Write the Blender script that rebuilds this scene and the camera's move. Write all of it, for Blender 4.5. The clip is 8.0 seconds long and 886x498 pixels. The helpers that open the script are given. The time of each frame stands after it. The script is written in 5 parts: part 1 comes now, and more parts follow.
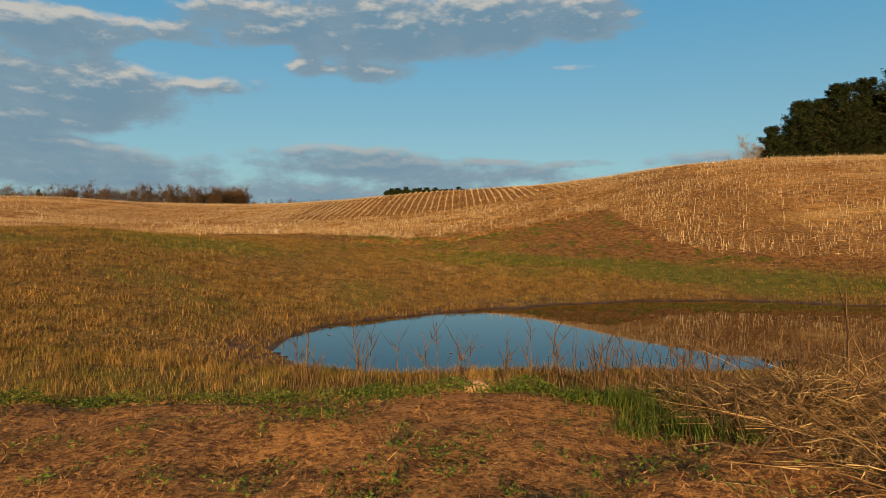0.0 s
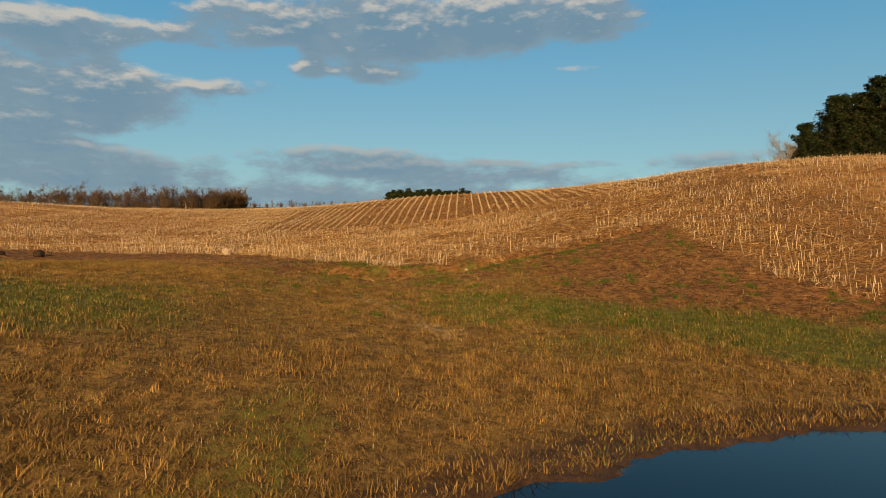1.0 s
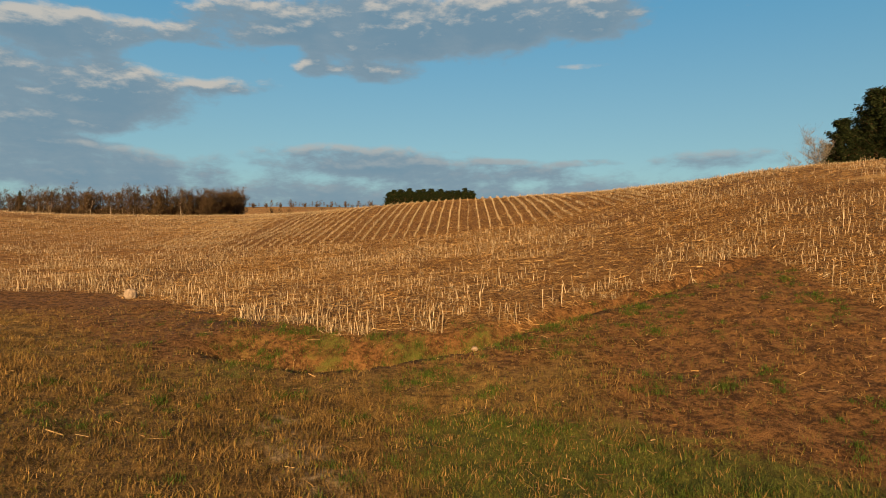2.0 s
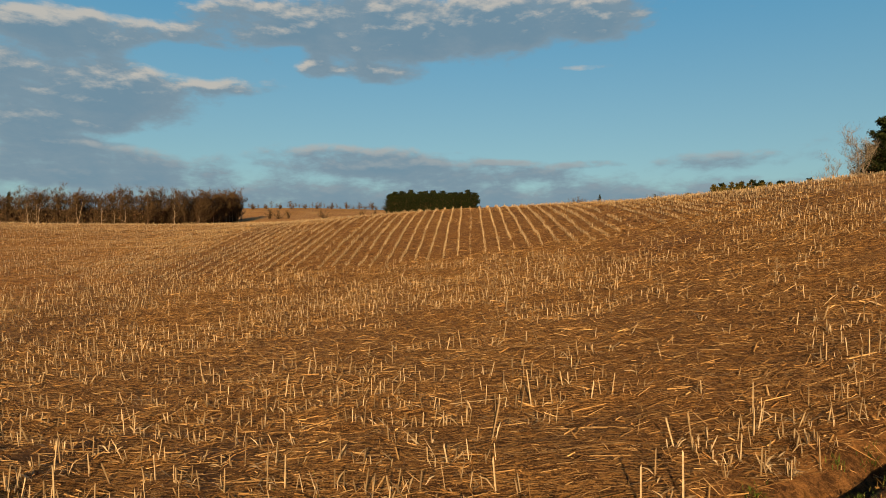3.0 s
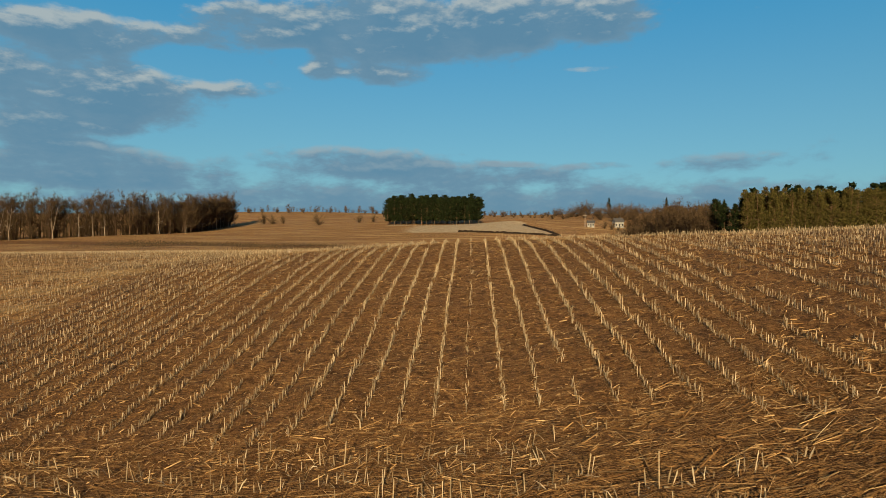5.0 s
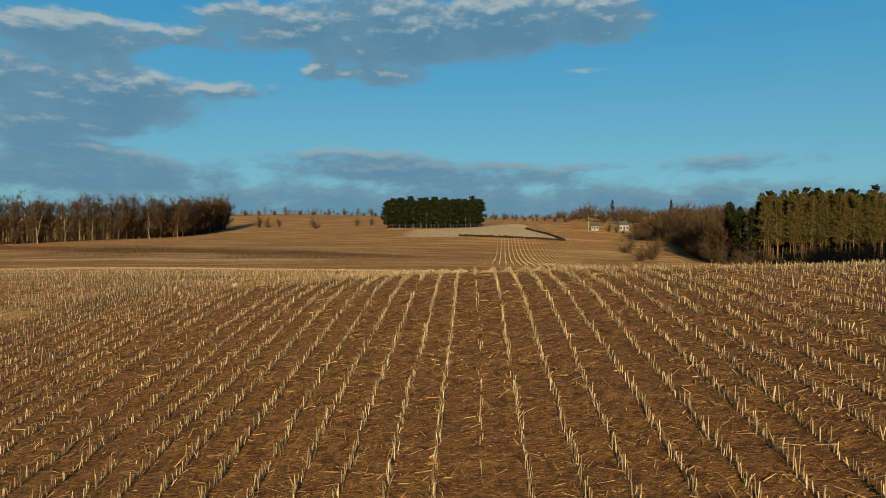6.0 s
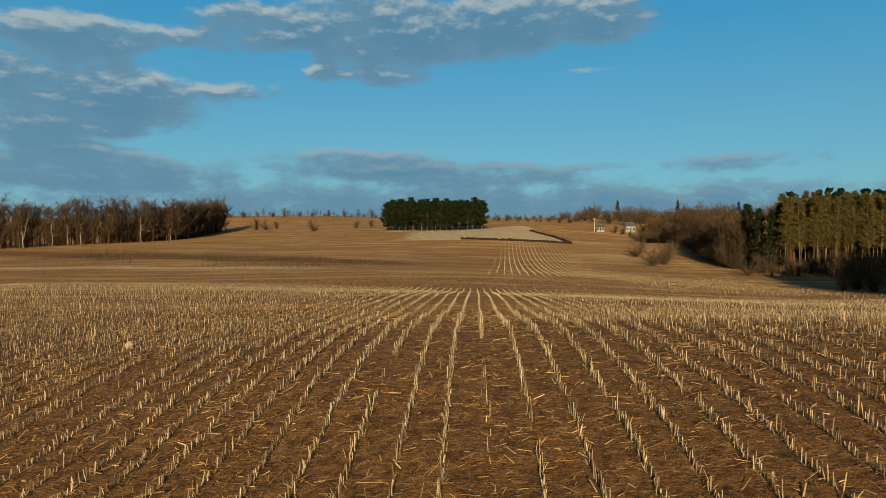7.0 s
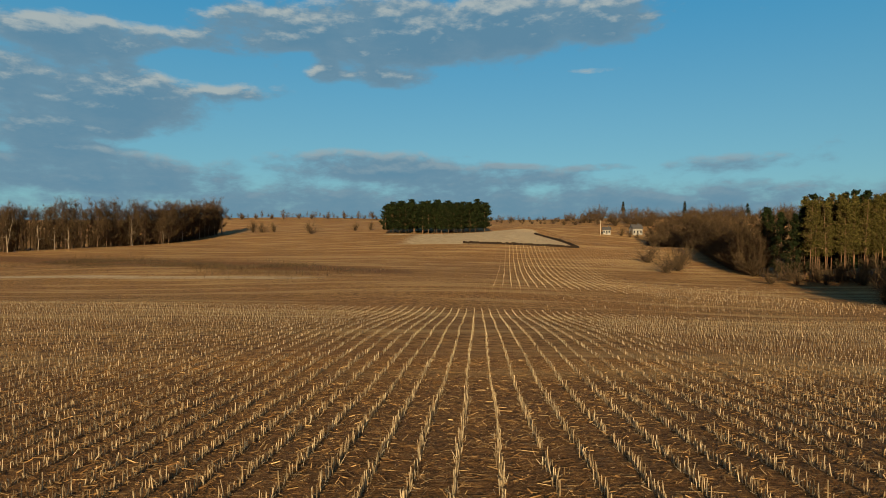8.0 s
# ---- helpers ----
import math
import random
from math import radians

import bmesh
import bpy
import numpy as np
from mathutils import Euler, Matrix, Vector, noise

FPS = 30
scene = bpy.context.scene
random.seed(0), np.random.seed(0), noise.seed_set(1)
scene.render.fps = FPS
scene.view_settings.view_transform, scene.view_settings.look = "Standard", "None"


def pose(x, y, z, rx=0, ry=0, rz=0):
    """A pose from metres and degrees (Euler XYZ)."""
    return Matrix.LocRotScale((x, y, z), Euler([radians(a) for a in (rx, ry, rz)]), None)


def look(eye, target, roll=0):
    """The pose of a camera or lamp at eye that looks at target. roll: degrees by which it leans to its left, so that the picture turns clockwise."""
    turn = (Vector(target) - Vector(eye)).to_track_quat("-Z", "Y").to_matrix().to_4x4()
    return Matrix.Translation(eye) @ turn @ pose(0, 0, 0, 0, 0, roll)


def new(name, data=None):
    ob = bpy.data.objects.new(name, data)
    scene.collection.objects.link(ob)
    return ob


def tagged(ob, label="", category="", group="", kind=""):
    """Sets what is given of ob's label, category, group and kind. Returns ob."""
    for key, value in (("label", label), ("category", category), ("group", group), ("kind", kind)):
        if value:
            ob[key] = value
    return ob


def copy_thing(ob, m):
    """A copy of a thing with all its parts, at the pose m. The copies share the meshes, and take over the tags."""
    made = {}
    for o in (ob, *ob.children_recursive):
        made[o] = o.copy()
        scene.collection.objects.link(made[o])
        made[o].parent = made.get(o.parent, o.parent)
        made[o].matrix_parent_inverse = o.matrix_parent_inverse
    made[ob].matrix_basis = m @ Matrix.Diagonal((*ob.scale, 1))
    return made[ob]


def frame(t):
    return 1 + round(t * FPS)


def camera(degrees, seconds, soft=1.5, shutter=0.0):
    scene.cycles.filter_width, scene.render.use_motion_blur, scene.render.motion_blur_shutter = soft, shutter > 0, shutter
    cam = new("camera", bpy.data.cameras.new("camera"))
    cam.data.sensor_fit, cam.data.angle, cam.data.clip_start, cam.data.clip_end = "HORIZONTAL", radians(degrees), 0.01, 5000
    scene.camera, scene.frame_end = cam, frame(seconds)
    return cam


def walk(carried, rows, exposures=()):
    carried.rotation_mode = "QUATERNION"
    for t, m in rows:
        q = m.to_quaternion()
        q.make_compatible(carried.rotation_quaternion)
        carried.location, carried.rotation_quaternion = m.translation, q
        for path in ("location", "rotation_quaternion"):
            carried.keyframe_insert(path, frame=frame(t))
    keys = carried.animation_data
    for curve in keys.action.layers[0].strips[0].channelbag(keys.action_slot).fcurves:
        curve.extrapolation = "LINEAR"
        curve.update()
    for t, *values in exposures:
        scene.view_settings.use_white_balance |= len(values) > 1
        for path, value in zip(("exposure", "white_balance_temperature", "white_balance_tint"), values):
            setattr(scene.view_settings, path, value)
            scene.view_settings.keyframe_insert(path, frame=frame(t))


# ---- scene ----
cam = camera(70.0, 8.0, soft=0.75)
PATH = [
    (0, (-0.002, 0.082, 2.403), (-0.029, 2.081, 2.352), 0.1),
    (0.5, (-0.02, 5.55, 2.922), (-0.053, 7.549, 2.872), 0.1),
    (1, (-0.032, 11.039, 3.5), (-0.07, 13.038, 3.452), 0.1),
    (1.2, (-0.037, 13.215, 3.722), (-0.078, 15.214, 3.677), 0.0),
    (2.3, (0.048, 24.911, 5.269), (-0.001, 26.909, 5.216), 0.1),
    (2.5, (0.084, 27.073, 5.485), (0.032, 29.072, 5.437), 0.1),
    (3, (0.223, 32.559, 6.197), (0.168, 34.558, 6.148), 0.2),
    (3.5, (0.406, 37.976, 6.844), (0.346, 39.974, 6.797), 0.2),
    (4, (0.573, 43.358, 7.531), (0.508, 45.356, 7.485), 0.2),
    (4.5, (0.609, 48.658, 8.268), (0.543, 50.656, 8.224), 0.2),
    (5, (0.726, 53.853, 8.978), (0.658, 55.852, 8.934), 0.2),
    (5.2, (0.75, 55.916, 9.186), (0.685, 57.914, 9.148), 0.2),
    (6.5, (0.572, 69.404, 11.026), (0.498, 71.402, 10.985), 0.1),
    (7, (0.678, 74.553, 11.573), (0.601, 76.551, 11.533), 0.0),
    (7.5, (0.713, 79.801, 12.244), (0.633, 81.799, 12.205), 0.0),
    (8, (0.582, 85.035, 12.716), (0.498, 87.033, 12.679), 0.0),
]
walk(cam, [(t, look(eye, aim, roll)) for t, eye, aim, roll in PATH],
     exposures=[(0.0, 0.76, 6500, 10), (2.5, 0.72, 6600, 11), (3.5, 0.62, 6450, 9), (4.0, 0.57, 5950, 4), (4.5, 0.54, 5550, 0), (5.2, 0.53, 5420, -1), (6.5, 0.49, 5230, -5), (7.5, 0.50, 5330, -4), (8.0, 0.50, 5580, -1)])
# ---- world and sun ----
SUN_ELEVATION = radians(15.5)
SUN_FROM = Vector((-0.03, -1.0, 0.0)).normalized()
sun_dir = Vector((SUN_FROM.x * math.cos(SUN_ELEVATION), SUN_FROM.y * math.cos(SUN_ELEVATION), math.sin(SUN_ELEVATION)))
sun = new("sun", bpy.data.lights.new("sun", "SUN"))
sun.data.energy = 5.2
sun.data.angle = radians(0.6)
sun.data.color = (1.0, 0.68, 0.355)
sun.matrix_world = look(sun_dir * 100, (0, 0, 0))


class Nodes:
    """A short way to write node trees."""

    def __init__(self, tree):
        self.tree = tree
        tree.nodes.clear()

    def add(self, kind):
        return self.tree.nodes.new(kind)

    def put(self, value, socket):
        if isinstance(value, bpy.types.NodeSocket):
            self.tree.links.new(value, socket)
        elif value is not None:
            socket.default_value = value

    def math(self, op, a, b=None, c=None, clamp=False):
        node = self.add("ShaderNodeMath")
        node.operation, node.use_clamp = op, clamp
        for value, socket in zip((a, b, c), node.inputs):
            self.put(value, socket)
        return node.outputs[0]

    def ramp(self, value, low, high, out_low=0.0, out_high=1.0):
        node = self.add("ShaderNodeMapRange")
        node.interpolation_type, node.clamp = "SMOOTHSTEP", True
        for v, socket in zip((value, low, high, out_low, out_high), node.inputs):
            self.put(v, socket)
        return node.outputs[0]

    def mix(self, factor, a, b):
        node = self.add("ShaderNodeMix")
        node.data_type = "RGBA"
        self.put(factor, node.inputs[0])
        self.put((*a, 1) if isinstance(a, tuple) else a, node.inputs[6])
        self.put((*b, 1) if isinstance(b, tuple) else b, node.inputs[7])
        return node.outputs[2]

    def noise(self, vector, scale, detail=4.0, rough=0.55, distortion=0.0):
        node = self.add("ShaderNodeTexNoise")
        self.put(vector, node.inputs["Vector"])
        node.inputs["Scale"].default_value = scale
        node.inputs["Detail"].default_value = detail
        node.inputs["Roughness"].default_value = rough
        node.inputs["Distortion"].default_value = distortion
        return node.outputs["Fac"]

    def vector(self, x, y, z=0.0):
        node = self.add("ShaderNodeCombineXYZ")
        for value, socket in zip((x, y, z), node.inputs):
            self.put(value, socket)
        return node.outputs[0]


world = bpy.data.worlds.new("world")
scene.world = world
world.use_nodes = True
w = Nodes(world.node_tree)
sky = w.add("ShaderNodeTexSky")
sky.sky_type, sky.sun_disc = "NISHITA", False
sky.sun_elevation, sky.sun_rotation = SUN_ELEVATION, math.atan2(SUN_FROM.x, SUN_FROM.y)
sky.altitude, sky.air_density, sky.dust_density, sky.ozone_density = 300, 1.0, 0.6, 1.6
coord = w.add("ShaderNodeTexCoord").outputs["Generated"]
split = w.add("ShaderNodeSeparateXYZ")
w.put(coord, split.inputs[0])
sx, sy, sz = split.outputs
azimuth = w.math("MULTIPLY", w.math("ARCTAN2", sx, sy), 57.2958)
elevation = w.math("MULTIPLY", w.math("ARCSINE", sz), 57.2958)
sky_map = w.vector(azimuth, elevation, 0.0)


def on_map(op, a, b, out=0):
    node = w.add("ShaderNodeVectorMath")
    node.operation = op
    w.put(a, node.inputs[0])
    w.put(b, node.inputs[1])
    return node.outputs[out]


def cloud_patch(at, az, el, wide, high, gain):
    """An elliptic region of the sky in which clouds gather, in degrees."""
    off = on_map("MULTIPLY", on_map("SUBTRACT", at, (az, el, 0)), (1 / wide, 1 / high, 0))
    r = on_map("DOT_PRODUCT", off, off, 1)
    return w.math("MULTIPLY", w.math("EXPONENT", w.math("MULTIPLY", w.math("MULTIPLY", r, r), -1.0)), gain)


def total(values):
    out = values[0]
    for v in values[1:]:
        out = w.math("ADD", out, v)
    return out


HIGH_CLOUDS = [(-33.5, 11.2, 8.0, 4.6, 0.62), (-30.5, 15.6, 9.0, 1.5, 0.55), (-26.0, 10.9, 6.6, 2.0, 0.48), (-19.5, 12.3, 4.2, 0.8, 0.38), (-18.5, 17.6, 6.5, 2.3, 0.52),
               (-9.5, 17.3, 7.4, 3.4, 0.62), (-1.0, 18.0, 8.0, 3.2, 0.62), (7.0, 18.3, 7.0, 2.6, 0.58), (12.6, 18.4, 4.4, 2.2, 0.48), (-12.9, 14.1, 1.9, 0.8, 0.50),
               (-7.0, 13.9, 3.6, 0.8, 0.42), (10.8, 14.3, 2.6, 0.32, 0.42), (-5, 26, 26, 4, 0.4), (-75, 20, 26, 18, 0.5)]
LOW_CLOUDS = [(-32.0, 5.3, 12.0, 1.7, 0.62), (-33.0, 7.8, 5.0, 1.4, 0.35), (-10.0, 6.6, 9.5, 1.5, 0.52), (-0.5, 5.6, 12.0, 1.1, 0.45), (4.3, 6.4, 3.0, 0.35, 0.25), (11.4, 6.1, 3.4, 0.35, 0.28),
              (23.0, 6.2, 7.0, 0.9, 0.42), (3.0, 1.9, 46.0, 3.0, 0.72)]
CLEAR_GAPS = [(-27.4, 18.4, 2.4, 1.1, -0.75), (-24.0, 14.4, 3.2, 0.9, -0.70), (-15.0, 15.3, 1.6, 0.9, -0.40), (-25.7, 7.6, 7.7, 0.5, -0.30), (-8.0, 10.0, 13.0, 2.2, -0.30), (20.0, 11.5, 14.0, 3.4, -0.30)]


def density(at):
    """How much cloud there is at a place of the sky."""
    gather = total([cloud_patch(at, *p) for p in HIGH_CLOUDS + LOW_CLOUDS + CLEAR_GAPS])
    billow = w.noise(on_map("MULTIPLY", at, (0.16, 0.40, 1.0)), 1.0, 4.0, 0.55, 0.3)
    puff = w.noise(on_map("MULTIPLY", at, (0.40, 0.86, 1.0)), 1.0, 7.0, 0.60, 0.15)
    return total([gather, w.math("MULTIPLY", w.math("SUBTRACT", billow, 0.5), 0.80), w.math("MULTIPLY", w.math("SUBTRACT", puff, 0.5), 0.95)])


body = density(sky_map)
above = density(on_map("ADD", sky_map, (-0.2, 0.58, 0)))
cover = w.ramp(body, 0.14, 0.62)
thick = w.ramp(body, 0.35, 1.0)
lit = w.math("MULTIPLY", w.ramp(w.math("SUBTRACT", body, above), 0.02, 0.46), w.ramp(elevation, 4.0, 12.0, 0.20, 1.0), clamp=True)
lit = w.math("ADD", lit, w.math("MULTIPLY", w.math("SUBTRACT", 1.0, thick), 0.14), clamp=True)
cloud_colour = w.mix(lit, (0.098, 0.160, 0.208), (0.325, 0.310, 0.278))
tint = w.add("ShaderNodeMix")
tint.data_type, tint.blend_type = "RGBA", "MULTIPLY"
tint.inputs[0].default_value = 1.0
w.put(sky.outputs[0], tint.inputs[6])
tint.inputs[7].default_value = (0.065, 0.073, 0.073, 1)
depth = w.ramp(elevation, 0.0, 26.0)
clear = w.mix(0.75, tint.outputs[2], w.mix(w.ramp(elevation, 21.0, 40.0), w.mix(depth, (0.138, 0.258, 0.284), (0.029, 0.180, 0.316)), (0.005, 0.022, 0.050)))
behind = w.math("MULTIPLY", w.ramp(sy, 0.1, -0.8), w.ramp(elevation, 45.0, 2.0))
clear = w.mix(behind, clear, (0.24, 0.155, 0.085))
colour = w.mix(w.math("MULTIPLY", cover, 0.92), clear, cloud_colour)
background = w.add("ShaderNodeBackground")
w.put(colour, background.inputs[0])
background.inputs[1].default_value = 1.0
w.put(background.outputs[0], w.add("ShaderNodeOutputWorld").inputs[0])


# ---- materials ----
def material(name):
    m = bpy.data.materials.new(name)
    m.use_nodes = True
    return m, Nodes(m.node_tree)


def finish(n, colour, rough=0.9, bump=None, strength=0.4, distance=0.05, specular=0.2, through_light=None):
    shader = n.add("ShaderNodeBsdfPrincipled")
    n.put((*colour, 1) if isinstance(colour, tuple) else colour, shader.inputs["Base Color"])
    n.put(rough, shader.inputs["Roughness"])
    shader.inputs["Specular IOR Level"].default_value = specular
    if bump is not None:
        node = n.add("ShaderNodeBump")
        node.inputs["Strength"].default_value = strength
        node.inputs["Distance"].default_value = distance
        n.put(bump, node.inputs["Height"])
        n.put(node.outputs[0], shader.inputs["Normal"])
    out = shader.outputs[0]
    if through_light:
        trans = n.add("ShaderNodeBsdfTranslucent")
        n.put((*colour, 1) if isinstance(colour, tuple) else colour, trans.inputs[0])
        join = n.add("ShaderNodeMixShader")
        join.inputs[0].default_value = through_light
        n.put(out, join.inputs[1])
        n.put(trans.outputs[0], join.inputs[2])
        out = join.outputs[0]
    n.put(out, n.add("ShaderNodeOutputMaterial").inputs[0])


def speckled(name, tones, rough=0.85, island=True, scale=6.0, through_light=None, specular=0.15, grain_range=(0.68, 1.25)):
    """Tones from dark to light, picked piece by piece, with a fine grain over them."""
    m, n = material(name)
    if island:
        pick = n.add("ShaderNodeNewGeometry").outputs["Random Per Island"]
    else:
        pick = n.add("ShaderNodeObjectInfo").outputs["Random"]
    ramp = n.add("ShaderNodeValToRGB")
    while len(ramp.color_ramp.elements) < len(tones):
        ramp.color_ramp.elements.new(0.5)
    for i, tone in enumerate(tones):
        ramp.color_ramp.elements[i].position = i / max(1, len(tones) - 1)
        ramp.color_ramp.elements[i].color = (*tone, 1)
    n.put(pick, ramp.inputs[0])
    place = n.add("ShaderNodeTexCoord").outputs["Object"]
    grain = n.noise(place, scale, 4.0, 0.65)
    shade = n.add("ShaderNodeMix")
    shade.data_type, shade.blend_type = "RGBA", "MULTIPLY"
    shade.inputs[0].default_value = 1.0
    n.put(ramp.outputs[0], shade.inputs[6])
    v = n.ramp(grain, 0.25, 0.75, *grain_range)
    n.put(n.vector(v, v, v), shade.inputs[7])
    finish(n, shade.outputs[2], rough, through_light=through_light, specular=specular)
    return m


STRAW = speckled("straw", [(0.16, 0.106, 0.052), (0.29, 0.205, 0.108), (0.41, 0.305, 0.172), (0.52, 0.40, 0.243)], 0.7, scale=9.0, specular=0.25)
LITTER = speckled("litter", [(0.14, 0.065, 0.019), (0.26, 0.135, 0.043), (0.40, 0.23, 0.082), (0.60, 0.385, 0.162)], 0.8, scale=9.0)
DRY_GRASS = speckled("dry_grass", [(0.16, 0.092, 0.023), (0.235, 0.138, 0.036), (0.30, 0.178, 0.050), (0.375, 0.230, 0.074)], 0.8, scale=1.7, through_light=0.25, grain_range=(0.48, 1.45))
OLIVE_GRASS = speckled("olive_grass", [(0.105, 0.092, 0.013), (0.185, 0.145, 0.025), (0.27, 0.195, 0.042)], 0.8, scale=1.7, through_light=0.25, grain_range=(0.50, 1.45))
BANK_STRAW = speckled("bank_straw", [(0.12, 0.048, 0.014), (0.34, 0.158, 0.050), (0.55, 0.30, 0.112)], 0.85, scale=9.0)
GREEN_GRASS = speckled("green_grass", [(0.055, 0.092, 0.011), (0.105, 0.145, 0.019), (0.18, 0.185, 0.028)], 0.75, scale=3.0, through_light=0.3)
WEED_STEM = speckled("weed_stem", [(0.040, 0.022, 0.012), (0.085, 0.047, 0.023), (0.16, 0.095, 0.045)], 0.85, scale=12.0)
BARK = speckled("bark", [(0.07, 0.045, 0.028), (0.13, 0.08, 0.05)], 0.95, island=False, scale=2.5)
PALE_BARK = speckled("pale_bark", [(0.34, 0.26, 0.18), (0.46, 0.37, 0.27)], 0.9, island=False, scale=1.5)
PINE_BARK = speckled("pine_bark", [(0.15, 0.085, 0.045), (0.23, 0.135, 0.075)], 0.95, island=False, scale=1.5)
LEAFY = speckled("weed_leaf", [(0.035, 0.060, 0.009), (0.070, 0.105, 0.015), (0.13, 0.155, 0.026)], 0.75, scale=12.0, through_light=0.2)
HEAP_STRAW = speckled("heap_straw", [(0.075, 0.040, 0.014), (0.17, 0.098, 0.036), (0.30, 0.19, 0.075), (0.48, 0.33, 0.15)], 0.85, scale=9.0)
TWIGS = speckled("twigs", [(0.042, 0.027, 0.014), (0.088, 0.057, 0.028), (0.150, 0.102, 0.051)], 0.95, scale=0.6)
GREY_TWIGS = speckled("grey_twigs", [(0.17, 0.14, 0.105), (0.28, 0.235, 0.18)], 0.95, scale=0.6)
NEEDLES = speckled("needles", [(0.008, 0.013, 0.004), (0.016, 0.024, 0.007), (0.030, 0.037, 0.010)], 0.7, scale=0.8, specular=0.1)
OLIVE_NEEDLES = speckled("olive_needles", [(0.045, 0.042, 0.010), (0.098, 0.082, 0.019), (0.155, 0.122, 0.031)], 0.8, scale=0.8, specular=0.1)
STONE = speckled("stone", [(0.30, 0.215, 0.14), (0.38, 0.285, 0.195)], 0.9, island=False, scale=7.0)
DARK_EARTH = speckled("dark_earth", [(0.022, 0.014, 0.009), (0.035, 0.022, 0.014)], 1.0, island=False, scale=5.0)
WHITE_PAINT = speckled("white_paint", [(0.30, 0.28, 0.25), (0.36, 0.34, 0.31)], 0.6, island=False, scale=2.0)
ROOFING = speckled("roofing", [(0.07, 0.065, 0.065), (0.10, 0.09, 0.085)], 0.8, island=False, scale=3.0)
GLASS = speckled("window_glass", [(0.02, 0.025, 0.03), (0.03, 0.035, 0.04)], 0.08, island=False, scale=1.0, specular=0.5)

# Open ground: soil, straw cover, dry and green turf, wet mud and pale fallow, blended by where each of them lies.
GROUND, n = material("open_ground")
place = n.add("ShaderNodeTexCoord").outputs["Object"]
blotch, clods, fine = n.noise(place, 0.35, 5.0, 0.6), n.noise(place, 3.2, 6.0, 0.65), n.noise(place, 30.0, 5.0, 0.75)
streak_map = n.add("ShaderNodeMapping")
streak_map.inputs["Scale"].default_value = (5.0, 26.0, 10.0)
n.put(place, streak_map.inputs[0])
streak = n.noise(streak_map.outputs[0], 1.0, 5.0, 0.65, 0.6)
crumb = n.noise(place, 9.0, 6.0, 0.75)
soil = n.mix(n.ramp(n.math("ADD", n.math("MULTIPLY", clods, 0.5), n.math("MULTIPLY", crumb, 0.5)), 0.40, 0.60), (0.065, 0.028, 0.008), (0.29, 0.138, 0.042))
soil = n.mix(n.math("MULTIPLY", n.ramp(fine, 0.58, 0.80), 0.55), soil, (0.40, 0.22, 0.085))
chaff = n.mix(n.ramp(n.math("ADD", n.math("MULTIPLY", streak, 0.6), n.math("MULTIPLY", fine, 0.4)), 0.44, 0.59), (0.070, 0.030, 0.008), (0.50, 0.265, 0.080))
chaff = n.mix(n.ramp(blotch, 0.35, 0.75, 0.0, 0.35), chaff, (0.10, 0.044, 0.012))
turf = n.mix(n.ramp(n.math("ADD", n.math("MULTIPLY", clods, 0.5), n.math("MULTIPLY", crumb, 0.5)), 0.40, 0.62), (0.055, 0.031, 0.009), (0.29, 0.168, 0.047))
turf = n.mix(n.ramp(fine, 0.45, 0.7, 0.0, 0.6), turf, (0.36, 0.23, 0.08))
sward = n.mix(n.ramp(clods, 0.3, 0.7), (0.050, 0.062, 0.009), (0.15, 0.145, 0.024))
mud = n.mix(n.ramp(clods, 0.3, 0.7), (0.045, 0.023, 0.009), (0.12, 0.060, 0.021))
trodden = n.mix(n.ramp(n.math("ADD", n.math("MULTIPLY", crumb, 0.5), n.math("MULTIPLY", fine, 0.5)), 0.40, 0.60), (0.100, 0.039, 0.011), (0.64, 0.315, 0.100))
mat_grain = n.noise(place, 1.6, 8.0, 0.72)
mown = n.mix(n.ramp(n.math("ADD", n.math("MULTIPLY", mat_grain, 0.6), n.math("MULTIPLY", streak, 0.4)), 0.40, 0.60), (0.095, 0.040, 0.011), (0.48, 0.262, 0.082))
mown = n.mix(n.ramp(n.noise(place, 0.045, 5.0, 0.6), 0.38, 0.66, 0.0, 0.5), mown, (0.25, 0.108, 0.028))
band_map = n.add("ShaderNodeMapping")
band_map.inputs["Scale"].default_value = (0.03, 0.22, 0.1)
n.put(place, band_map.inputs[0])
mown = n.mix(n.ramp(n.noise(band_map.outputs[0], 1.0, 4.0, 0.6), 0.46, 0.66, 0.0, 0.65), mown, (0.56, 0.36, 0.14))
pale = n.mix(n.ramp(n.math("ADD", clods, n.math("MULTIPLY", blotch, 0.5)), 0.55, 0.95), (0.36, 0.255, 0.135), (0.60, 0.46, 0.28))


def zone(name):
    node = n.add("ShaderNodeAttribute")
    node.attribute_name = name
    return node.outputs["Fac"]


def uneven(value, amount=0.5):
    """A zone with a ragged border."""
    return n.ramp(n.math("ADD", value, n.math("MULTIPLY", n.math("SUBTRACT", n.math("ADD", n.math("MULTIPLY", clods, 0.6), n.math("MULTIPLY", blotch, 0.4)), 0.5), amount)), 0.3, 0.7)


